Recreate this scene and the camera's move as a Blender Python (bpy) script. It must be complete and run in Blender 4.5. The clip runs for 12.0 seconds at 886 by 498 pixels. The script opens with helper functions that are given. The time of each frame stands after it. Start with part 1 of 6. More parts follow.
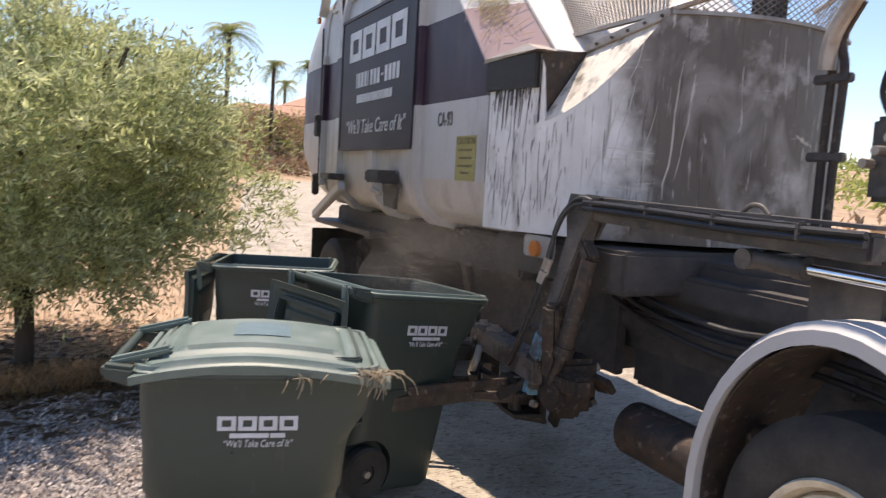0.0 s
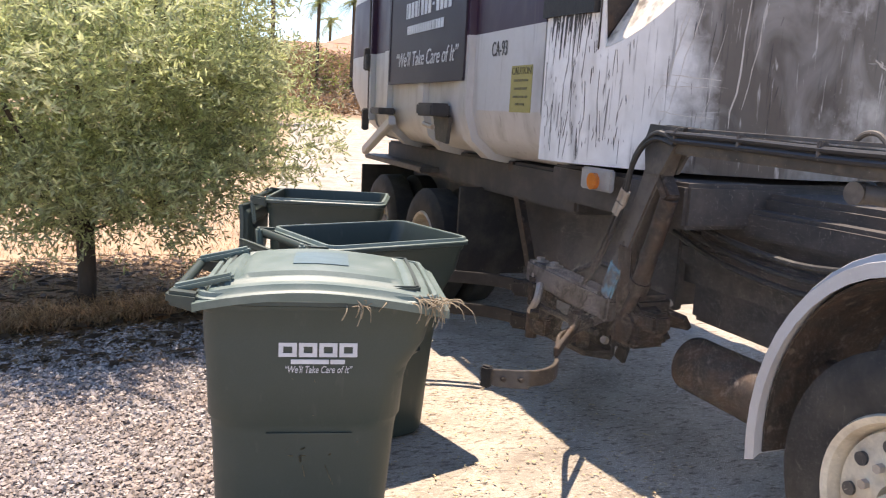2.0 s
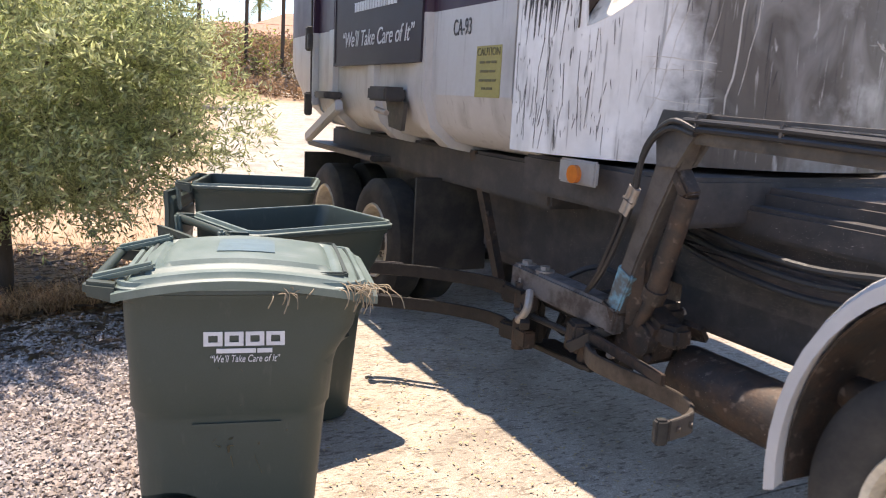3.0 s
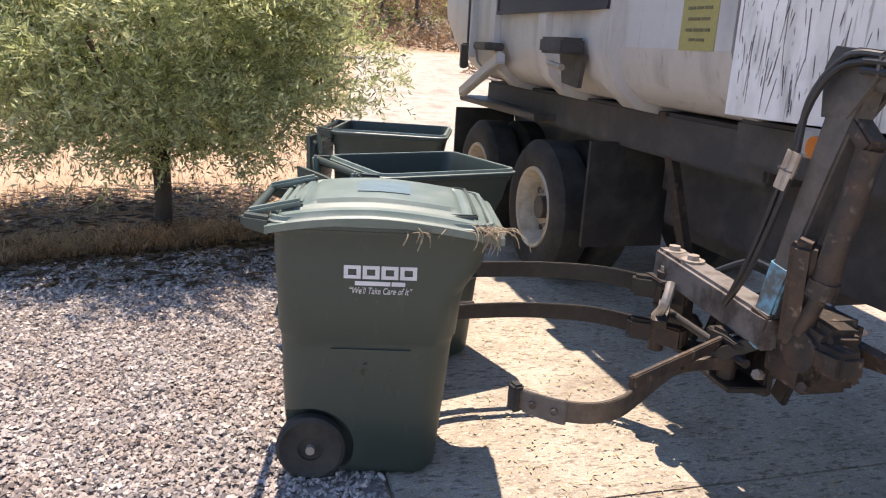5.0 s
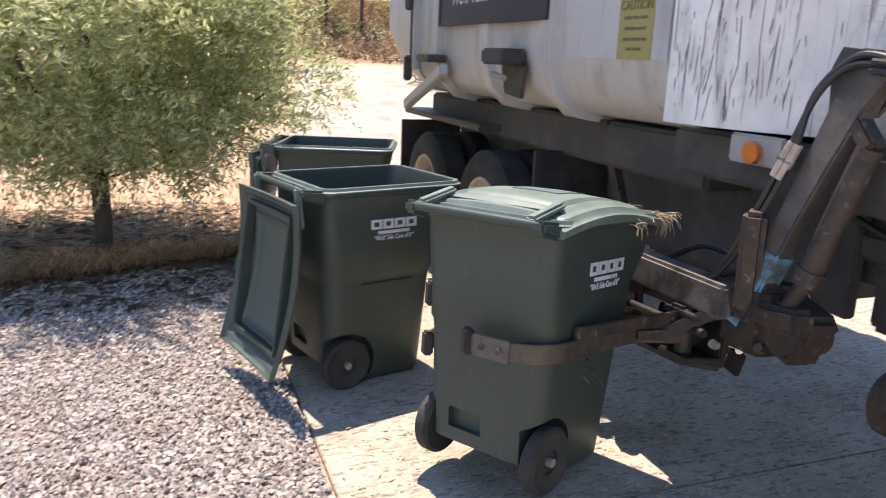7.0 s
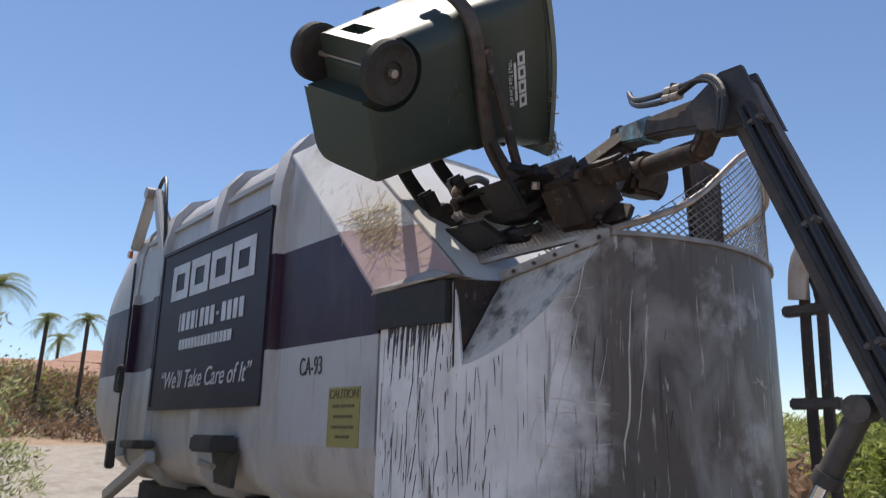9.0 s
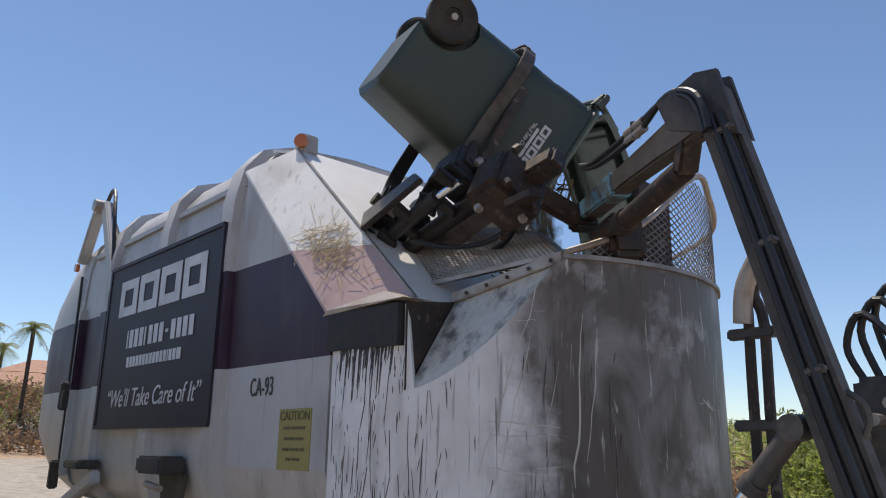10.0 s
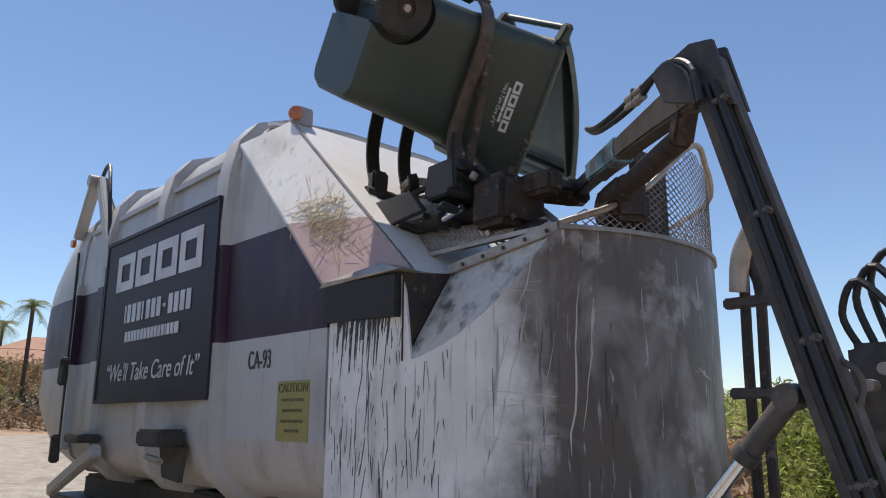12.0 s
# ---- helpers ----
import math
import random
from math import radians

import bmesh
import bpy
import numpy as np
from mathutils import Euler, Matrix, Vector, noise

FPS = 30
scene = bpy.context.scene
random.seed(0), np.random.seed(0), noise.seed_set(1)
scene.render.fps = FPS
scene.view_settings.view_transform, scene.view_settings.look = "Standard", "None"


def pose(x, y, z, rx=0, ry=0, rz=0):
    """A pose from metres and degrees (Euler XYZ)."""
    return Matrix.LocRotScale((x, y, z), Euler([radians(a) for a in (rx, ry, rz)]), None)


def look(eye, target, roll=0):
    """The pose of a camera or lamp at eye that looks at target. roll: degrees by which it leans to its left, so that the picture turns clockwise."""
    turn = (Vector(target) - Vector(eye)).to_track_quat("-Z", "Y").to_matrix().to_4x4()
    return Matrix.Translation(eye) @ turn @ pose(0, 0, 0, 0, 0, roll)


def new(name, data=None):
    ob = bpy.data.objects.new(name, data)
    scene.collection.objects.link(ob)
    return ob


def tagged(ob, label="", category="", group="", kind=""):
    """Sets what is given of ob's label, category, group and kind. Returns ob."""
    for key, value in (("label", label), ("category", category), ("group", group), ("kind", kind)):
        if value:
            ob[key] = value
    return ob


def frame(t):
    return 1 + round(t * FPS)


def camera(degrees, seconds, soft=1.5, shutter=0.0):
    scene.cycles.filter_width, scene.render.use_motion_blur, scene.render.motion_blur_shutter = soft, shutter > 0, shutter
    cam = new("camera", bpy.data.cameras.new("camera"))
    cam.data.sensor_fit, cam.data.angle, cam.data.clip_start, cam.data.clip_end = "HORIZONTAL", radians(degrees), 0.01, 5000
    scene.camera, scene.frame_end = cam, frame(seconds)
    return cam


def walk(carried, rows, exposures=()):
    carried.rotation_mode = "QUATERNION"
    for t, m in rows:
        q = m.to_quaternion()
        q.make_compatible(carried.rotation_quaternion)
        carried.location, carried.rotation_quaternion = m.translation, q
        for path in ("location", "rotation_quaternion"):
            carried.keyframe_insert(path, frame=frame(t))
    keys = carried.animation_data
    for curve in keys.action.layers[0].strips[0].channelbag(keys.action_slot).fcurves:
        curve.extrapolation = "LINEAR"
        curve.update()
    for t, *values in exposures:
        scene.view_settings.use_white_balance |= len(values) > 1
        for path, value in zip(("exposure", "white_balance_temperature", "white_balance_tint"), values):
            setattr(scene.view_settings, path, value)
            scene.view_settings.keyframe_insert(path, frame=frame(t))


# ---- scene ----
cam = camera(60.2, 12.0, soft=1.1, shutter=0.3)
PATH = [
    (0, (3.325, -2.127, 1.749), (1.514, -1.299, 1.563), 3.3),
    (0.5, (3.325, -2.178, 1.725), (1.464, -1.509, 1.428), 3.4),
    (1, (3.316, -2.189, 1.714), (1.44, -1.585, 1.369), 3.1),
    (1.5, (3.304, -2.175, 1.712), (1.44, -1.54, 1.362), 3.0),
    (2, (3.278, -2.154, 1.703), (1.444, -1.436, 1.355), 3.0),
    (2.5, (3.254, -2.135, 1.7), (1.472, -1.3, 1.342), 3.1),
    (2.7, (3.261, -2.125, 1.703), (1.5, -1.254, 1.33), 3.2),
    (4.3, (3.434, -2.141, 1.731), (1.643, -1.41, 1.223), 2.7),
    (4.5, (3.42, -2.165, 1.721), (1.607, -1.494, 1.21), 3.0),
    (5, (3.399, -2.18, 1.705), (1.551, -1.618, 1.185), 3.3),
    (5.5, (3.37, -2.192, 1.701), (1.511, -1.683, 1.169), 3.6),
    (6, (3.384, -2.2, 1.702), (1.521, -1.724, 1.153), 3.3),
    (6.5, (3.381, -2.182, 1.698), (1.522, -1.678, 1.159), 2.8),
    (7, (3.379, -2.141, 1.713), (1.562, -1.462, 1.226), 2.3),
    (7.5, (3.382, -2.102, 1.743), (1.616, -1.242, 1.364), 1.5),
    (7.7, (3.36, -2.063, 1.756), (1.604, -1.151, 1.464), 1.3),
    (9.3, (3.365, -1.995, 1.81), (1.89, -0.758, 2.354), 0.9),
    (9.5, (3.373, -2.006, 1.837), (1.913, -0.746, 2.367), 1.1),
    (10, (3.387, -1.994, 1.847), (1.95, -0.697, 2.351), 0.8),
    (10.5, (3.376, -1.979, 1.842), (1.935, -0.678, 2.324), 0.5),
    (11, (3.386, -1.99, 1.839), (1.944, -0.685, 2.306), 0.3),
    (11.5, (3.389, -1.973, 1.841), (1.944, -0.665, 2.289), 0.1),
    (12, (3.386, -1.979, 1.835), (1.941, -0.668, 2.274), 0.3),
]
walk(cam, [(t, look(eye, target, roll)) for t, eye, target, roll in PATH],
     exposures=[(0, 0.60, 7500, 18), (0.6, 1.0, 7500, 19), (1.2, 1.05, 7500, 19), (4.3, 1.02, 7400, 19), (5.2, 0.93, 7400, 19), (6.5, 0.95, 7400, 18), (7.1, 1.08, 7300, 17), (7.7, 1.15, 7100, 15), (8.5, 0.4, 6700, 13), (9.3, -0.12, 6800, 13), (12, -0.06, 6850, 13)])

# ---------------------------------------------------------------- light
SUN = Vector((-0.35, 0.03, 1.0)).normalized()
sun_el = math.asin(SUN.z)
world = bpy.data.worlds.new("sky")
scene.world = world
world.use_nodes = True
wn = world.node_tree.nodes
sky = wn.new("ShaderNodeTexSky")
sky.sky_type = "NISHITA"
sky.sun_disc = False
sky.sun_elevation = sun_el
sky.sun_rotation = math.atan2(SUN.x, SUN.y)
sky.altitude = 400
sky.air_density, sky.dust_density, sky.ozone_density = 1.0, 0.0, 5.0
world.node_tree.links.new(sky.outputs[0], wn["Background"].inputs[0])
wn["Background"].inputs[1].default_value = 0.15
sun = new("sun", bpy.data.lights.new("sun", "SUN"))
sun.data.energy, sun.data.angle, sun.data.color = 4.7, radians(0.53), (1.0, 0.94, 0.84)
sun.matrix_world = look(SUN * 50, (0, 0, 0))


# ---------------------------------------------------------------- materials
def mat(name, color, rough=0.6, metal=0.0, dirt=None, amount=0.5, scale=6.0, fine=60.0, bump=0.15, var=0.25, coat=0.0, spread=(0.42, 0.68), stretch=(1, 1, 1), glow=0.0):
    """Two scales of mottling on a base colour, with patches of a second colour, grain and relief."""
    m = bpy.data.materials.new(name)
    m.use_nodes = True
    n, l = m.node_tree.nodes, m.node_tree.links
    b = n["Principled BSDF"]
    tc = n.new("ShaderNodeTexCoord")
    mp = n.new("ShaderNodeMapping")
    mp.inputs["Scale"].default_value = stretch
    l.new(tc.outputs["Object"], mp.inputs[0])
    big, small = n.new("ShaderNodeTexNoise"), n.new("ShaderNodeTexNoise")
    for t, sc, de in ((big, scale, 8), (small, fine, 6)):
        t.inputs["Scale"].default_value, t.inputs["Detail"].default_value, t.inputs["Roughness"].default_value = sc, de, 0.62
        l.new(mp.outputs[0], t.inputs["Vector"])
    r = n.new("ShaderNodeValToRGB")
    r.color_ramp.elements[0].position, r.color_ramp.elements[1].position = spread
    l.new(big.outputs[0], r.inputs[0])
    mul = n.new("ShaderNodeMath")
    mul.operation = "MULTIPLY"
    mul.inputs[1].default_value = amount
    l.new(r.outputs[0], mul.inputs[0])
    mx = n.new("ShaderNodeMix")
    mx.data_type = "RGBA"
    mx.inputs["A"].default_value = (*color, 1)
    mx.inputs["B"].default_value = (*(dirt or [c * 0.6 for c in color]), 1)
    l.new(mul.outputs[0], mx.inputs["Factor"])
    vr = n.new("ShaderNodeMapRange")
    vr.inputs[3].default_value, vr.inputs[4].default_value = 1 - var, 1 + var
    l.new(small.outputs[0], vr.inputs[0])
    oi = n.new("ShaderNodeObjectInfo")
    hs = n.new("ShaderNodeHueSaturation")
    l.new(vr.outputs[0], hs.inputs["Value"])
    l.new(mx.outputs["Result"], hs.inputs["Color"])
    l.new(hs.outputs[0], b.inputs["Base Color"])
    rr = n.new("ShaderNodeMapRange")
    rr.inputs[3].default_value, rr.inputs[4].default_value = max(0.03, rough - 0.12), min(1, rough + 0.15)
    l.new(big.outputs[0], rr.inputs[0])
    l.new(rr.outputs[0], b.inputs["Roughness"])
    b.inputs["Metallic"].default_value = metal
    b.inputs["Coat Weight"].default_value = coat
    if bump:
        bp = n.new("ShaderNodeBump")
        bp.inputs["Strength"].default_value, bp.inputs["Distance"].default_value = bump, 0.01
        l.new(small.outputs[0], bp.inputs["Height"])
        l.new(bp.outputs[0], b.inputs["Normal"])
    if glow:
        b.inputs["Emission Color"].default_value, b.inputs["Emission Strength"].default_value = (*color, 1), glow
    return m


M_DIRT = mat("dry_soil", (0.42, 0.30, 0.20), 0.95, dirt=(0.24, 0.15, 0.09), amount=0.7, scale=1.2, fine=40, bump=0.5)
M_CONC = mat("concrete", (0.42, 0.37, 0.305), 0.85, dirt=(0.29, 0.245, 0.195), amount=1.0, scale=2.6, fine=110, bump=0.7, var=0.75)
M_GRAVEL = mat("gravel_bed", (0.33, 0.29, 0.27), 0.95, dirt=(0.2, 0.17, 0.15), amount=0.6, scale=20, fine=120, bump=0.8)
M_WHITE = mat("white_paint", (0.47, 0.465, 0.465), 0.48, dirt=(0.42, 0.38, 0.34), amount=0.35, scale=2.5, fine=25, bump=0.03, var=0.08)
# Lit copy of white_paint: sunlight on the body's sloping front put into colour.
M_SUNLIT = mat("sunlit_white_paint", (0.83, 0.82, 0.79), 0.4, dirt=(0.62, 0.56, 0.47), amount=0.4, scale=3, fine=30, bump=0.03, var=0.08)
M_STEEL = mat("worn_hopper_steel", (0.36, 0.35, 0.34), 0.5, dirt=(0.12, 0.10, 0.09), amount=0.8, scale=2.2, fine=18, bump=0.06, metal=0.2)
M_BLACK = mat("black_frame_paint", (0.040, 0.038, 0.038), 0.6, dirt=(0.13, 0.11, 0.09), amount=0.8, scale=4, fine=50, bump=0.1)
M_RUST = mat("rusty_arm_steel", (0.042, 0.035, 0.031), 0.6, dirt=(0.11, 0.065, 0.042), amount=0.7, scale=9, fine=70, bump=0.25, metal=0.3)
M_UNDER = mat("dusty_underbody", (0.045, 0.042, 0.042), 0.75, dirt=(0.12, 0.10, 0.088), amount=0.6, scale=5, fine=50, bump=0.15)
M_STICK = mat("dusty_stick_paint", (0.10, 0.086, 0.076), 0.6, dirt=(0.045, 0.037, 0.032), amount=0.8, scale=9, fine=60, bump=0.2)
M_BARE = mat("bare_worn_steel", (0.42, 0.38, 0.34), 0.45, dirt=(0.2, 0.13, 0.08), amount=0.6, scale=10, fine=80, bump=0.15, metal=0.5)
M_BAND = mat("scraped_finger_steel", (0.11, 0.088, 0.07), 0.5, dirt=(0.035, 0.028, 0.024), amount=0.85, scale=8, fine=60, bump=0.15, metal=0.4)
# Grease, blackened further to paint in the gripper's shaded underside; also the soot panel.
M_OILSHADE = mat("greasy_shaded_steel", (0.020, 0.018, 0.017), 0.5, dirt=(0.05, 0.040, 0.034), amount=0.6, scale=14, fine=70, bump=0.35, metal=0.2)
M_BEAM = mat("scraped_grey_beam", (0.21, 0.19, 0.18), 0.5, dirt=(0.07, 0.055, 0.047), amount=0.9, scale=7, fine=60, bump=0.15, metal=0.3, spread=(0.46, 0.62))
M_BLUE = mat("worn_blue_paint", (0.16, 0.38, 0.50), 0.5, dirt=(0.10, 0.085, 0.07), amount=0.9, scale=9, fine=60, bump=0.15, spread=(0.45, 0.6))
M_RUBBER = mat("tyre_rubber", (0.022, 0.021, 0.020), 0.85, dirt=(0.09, 0.08, 0.065), amount=0.5, scale=5, fine=60, bump=0.2)
M_RIM = mat("cream_rim_paint", (0.62, 0.55, 0.43), 0.5, dirt=(0.25, 0.18, 0.12), amount=0.6, scale=8, fine=50, bump=0.08)
M_HOSE = mat("hose_rubber", (0.02, 0.02, 0.022), 0.45, var=0.3, fine=150, bump=0.1)
M_SIGN = mat("dark_sign_vinyl", (0.020, 0.012, 0.022), 0.55, dirt=(0.045, 0.035, 0.042), amount=0.4, scale=3, fine=40, bump=0.03)
M_LETTER = mat("pale_lettering", (0.62, 0.62, 0.64), 0.5, bump=0.02, var=0.1)
M_TEXTDARK = mat("dark_lettering", (0.05, 0.045, 0.045), 0.5, bump=0.0)
M_YELLOW = mat("faded_yellow_decal", (0.31, 0.27, 0.09), 0.6, dirt=(0.3, 0.26, 0.1), amount=0.6, scale=9, bump=0.02)
M_ORANGE = mat("orange_lens", (0.60, 0.17, 0.03), 0.2, bump=0.0, coat=0.5)
M_BIN = mat("dark_green_plastic", (0.032, 0.048, 0.040), 0.48, dirt=(0.05, 0.062, 0.053), amount=0.5, scale=5, fine=160, bump=0.08, var=0.15)
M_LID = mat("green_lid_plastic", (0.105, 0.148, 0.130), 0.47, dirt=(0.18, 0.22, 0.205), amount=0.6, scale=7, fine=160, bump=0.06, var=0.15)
# Open bins' lid plastic: unbleached underside with its shade painted in darker.
M_LIDIN = mat("shaded_lid_plastic", (0.050, 0.072, 0.062), 0.5, dirt=(0.075, 0.095, 0.085), amount=0.5, scale=5, fine=160, bump=0.06, var=0.15)
M_PATCH = mat("blue_grey_plastic_patch", (0.11, 0.165, 0.175), 0.4, scale=7, fine=160, bump=0.05, var=0.1)
M_CHROME = mat("chrome_rod", (0.75, 0.78, 0.8), 0.12, metal=1.0, bump=0.0, var=0.05)
M_BARK = mat("dark_bark", (0.09, 0.065, 0.05), 0.95, scale=12, fine=60, bump=0.8, stretch=(1, 1, 0.3))
M_HAY = mat("dull_hay", (0.30, 0.24, 0.16), 0.9, bump=0.0, scale=30)
M_STRAW = mat("dry_straw", (0.48, 0.38, 0.22), 0.9, bump=0.0, scale=30)


# ---------------------------------------------------------------- mesh helpers
def speckle(m, col, scale, lo, hi, amount, stretch=(1, 1, 1)):
    """Lay patches of another colour over a material's base colour."""
    n, l = m.node_tree.nodes, m.node_tree.links
    inp = n["Principled BSDF"].inputs["Base Color"]
    tc = [k for k in n if k.type == "TEX_COORD"][0]
    mp, tx, mr, mx = n.new("ShaderNodeMapping"), n.new("ShaderNodeTexNoise"), n.new("ShaderNodeMapRange"), n.new("ShaderNodeMix")
    mp.inputs["Scale"].default_value = stretch
    l.new(tc.outputs["Object"], mp.inputs[0])
    tx.inputs["Scale"].default_value, tx.inputs["Detail"].default_value = scale, 5
    l.new(mp.outputs[0], tx.inputs["Vector"])
    mr.inputs[1].default_value, mr.inputs[2].default_value, mr.inputs[3].default_value, mr.inputs[4].default_value = lo, hi, 0, amount
    l.new(tx.outputs[0], mr.inputs[0])
    mx.data_type = "RGBA"
    mx.inputs["B"].default_value = (*col, 1)
    l.new(inp.links[0].from_socket, mx.inputs["A"])
    l.new(mr.outputs[0], mx.inputs["Factor"])
    l.new(mx.outputs["Result"], inp)


# broom marks, aggregate and old spills in the concrete
speckle(M_CONC, (0.15, 0.12, 0.09), 55, 0.54, 0.64, 0.8, (1, 0.35, 1))
speckle(M_CONC, (0.56, 0.50, 0.42), 70, 0.56, 0.66, 0.7, (1, 0.5, 1))
speckle(M_CONC, (0.17, 0.14, 0.11), 1.1, 0.56, 0.68, 0.45)
speckle(M_LID, (0.20, 0.23, 0.22), 30, 0.60, 0.72, 0.35, (1, 0.2, 1))
speckle(M_BIN, (0.085, 0.09, 0.08), 28, 0.62, 0.74, 0.35, (1, 1, 0.3))
speckle(M_BLACK, (0.16, 0.135, 0.11), 14, 0.55, 0.72, 0.4)
speckle(M_RUST, (0.26, 0.21, 0.17), 22, 0.60, 0.70, 0.5)
speckle(M_RUST, (0.02, 0.018, 0.017), 13, 0.56, 0.68, 0.6)


def part(name, bm, material, parent=None, label="", smooth=False, bevel=0.0):
    if bevel:
        bmesh.ops.bevel(bm, geom=[e for e in bm.edges if len(e.link_faces) == 2 and e.calc_face_angle(0) > 0.6], offset=bevel, segments=2, affect="EDGES", clamp_overlap=True)
    me = bpy.data.meshes.new(name)
    bm.to_mesh(me)
    bm.free()
    if smooth:
        for p in me.polygons:
            p.use_smooth = True
    if smooth:
        me.set_sharp_from_angle(angle=radians(38))
    me.materials.append(material)
    ob = new(name, me)
    ob.parent = parent
    if label:
        ob["label"] = label
    return ob


def box(bm, c, s, m=None):
    t = Matrix.Translation(c) @ Matrix.Diagonal((*s, 1))
    bmesh.ops.create_cube(bm, size=1.0, matrix=(m @ t) if m else t)
    return bm


def bar(bm, a, b, w, h, up=(0, 0, 1)):
    """A straight bar of width w and height h between two points."""
    a, b = Vector(a), Vector(b)
    x = (b - a).normalized()
    y = Vector(up).cross(x).normalized()
    z = x.cross(y)
    m = Matrix((x, y, z)).transposed().to_4x4()
    m.translation = (a + b) / 2
    bmesh.ops.create_cube(bm, size=1.0, matrix=m @ Matrix.Diagonal(((b - a).length, w, h, 1)))
    return bm


def rod(bm, a, b, r, seg=14, r2=None):
    a, b = Vector(a), Vector(b)
    m = (b - a).to_track_quat("Z", "Y").to_matrix().to_4x4()
    m.translation = (a + b) / 2
    bmesh.ops.create_cone(bm, cap_ends=True, segments=seg, radius1=r, radius2=r if r2 is None else r2, depth=(b - a).length, matrix=m)
    return bm


def tube(bm, pts, r, seg=8):
    """A round tube through points, smoothed."""
    p = [Vector(q) for q in pts]
    s = []
    for i in range(len(p) - 1):
        a, b, c, d = p[max(i - 1, 0)], p[i], p[i + 1], p[min(i + 2, len(p) - 1)]
        for k in range(5):
            t = k / 5
            s.append(0.5 * (2 * b + (c - a) * t + (2 * a - 5 * b + 4 * c - d) * t * t + (3 * b - a - 3 * c + d) * t ** 3))
    s.append(p[-1])
    rings, nrm = [], Vector((0.3, 0.5, 0.8)).normalized()
    for i, q in enumerate(s):
        d = (s[min(i + 1, len(s) - 1)] - s[max(i - 1, 0)]).normalized()
        nrm = (nrm - d * nrm.dot(d)).normalized()
        w = d.cross(nrm)
        rings.append([bm.verts.new(q + r * (math.cos(a) * nrm + math.sin(a) * w)) for a in [6.2832 * k / seg for k in range(seg)]])
    for u, v in zip(rings, rings[1:]):
        for k in range(seg):
            bm.faces.new((u[k], u[(k + 1) % seg], v[(k + 1) % seg], v[k]))
    bm.faces.new(rings[0][::-1])
    bm.faces.new(rings[-1])
    return bm


def loft(bm, rings, close=True, caps=True):
    vs = [[bm.verts.new(p) for p in r] for r in rings]
    n = len(vs[0])
    for u, v in zip(vs, vs[1:]):
        for k in range(n if close else n - 1):
            bm.faces.new((u[k], u[(k + 1) % n], v[(k + 1) % n], v[k]))
    if caps:
        bm.faces.new(vs[0][::-1])
        bm.faces.new(vs[-1])
    bmesh.ops.recalc_face_normals(bm, faces=bm.faces)
    return bm


def plate(bm, pts, thick):
    """A flat plate through coplanar points, thickened along its normal."""
    p = [Vector(q) for q in pts]
    n = (p[1] - p[0]).cross(p[2] - p[0]).normalized() * thick
    return loft(bm, [p, [q + n for q in p]])


def lathe(bm, profile, axis_m, seg=40):
    """Rings of (radius, height) turned about z, closed into a torus-like skin."""
    rings = []
    for k in range(seg):
        a = 6.2832 * k / seg
        rings.append([axis_m @ Vector((r * math.cos(a), r * math.sin(a), h)) for r, h in profile])
    vs = [[bm.verts.new(p) for p in r] for r in rings]
    n = len(profile)
    for i in range(seg):
        u, v = vs[i], vs[(i + 1) % seg]
        for k in range(n):
            bm.faces.new((u[k], u[(k + 1) % n], v[(k + 1) % n], v[k]))
    bmesh.ops.recalc_face_normals(bm, faces=bm.faces)
    return bm


def B():
    return bmesh.new()


# ---------------------------------------------------------------- ground
def edge_y(x):
    """The edge between the driveway and the gravel, along x."""
    return -1.55 + (0.195 * (-x - 3) if x < -3 else 0.0)


def hill(x, y):
    """Rising drive and bank at the far end, flat near by."""
    h = 0.06 * min(30.0, max(0.0, -x - 12))
    d = max(0.0, -x - 33 - 0.2 * (y - 4))
    b = 1.9 * (1 - math.exp(-(d / 4.0) ** 2)) + 0.03 * min(d, 60)
    e = max(0.0, y - 12)
    b += 1.1 * (1 - math.exp(-(e / 10.0) ** 2)) * (1 if x > -8 else 0.5)
    b += 0.018 * max(0.0, y - 40)
    if b > 0.02:
        b += 0.4 * noise.noise((x * 0.2, y * 0.2, 0)) * min(1, b)
    return h + b


def sheet(name, xs, ys, z, material, label):
    bm = B()
    v = [[bm.verts.new((x, y, z(x, y))) for y in ys(x)] for x in xs]
    for a, b in zip(v, v[1:]):
        for k in range(len(a) - 1):
            bm.faces.new((a[k], b[k], b[k + 1], a[k + 1]))
    return tagged(part(name, bm, material, smooth=True), label, name.split("_")[0], kind="structure")


def spaced(lo, hi, n, p=2.0):
    return [math.copysign(abs(k) ** p, k) * (hi if k > 0 else -lo) for k in [i / n for i in range(-n, n + 1)]]


sheet("ground", spaced(-900, 900, 80, 2.6), lambda x: spaced(-900, 900, 80, 2.6), lambda x, y: hill(x, y) - 0.03 + 0.02 * noise.noise((x, y, 3)) * (1 if abs(x) < 30 else 0), M_DIRT, "dry bare reddish soil")
drive = tagged(new("driveway"), "pale worn concrete driveway in slabs", "driveway", kind="structure")
grav_x = [-3.0 + 0.25 * k for k in range(45)]
sheet("gravel_bed", grav_x, lambda x: [edge_y(x) - 0.015 - (5.5 * k / 20) for k in range(21)], lambda x, y: 0.0 + 0.012 * noise.noise((x * 3, y * 3, 0)) - 0.25 * max(0, -2.35 - x + 0.35 * (y + 3.2)), M_GRAVEL, "bed of small grey decorative gravel")


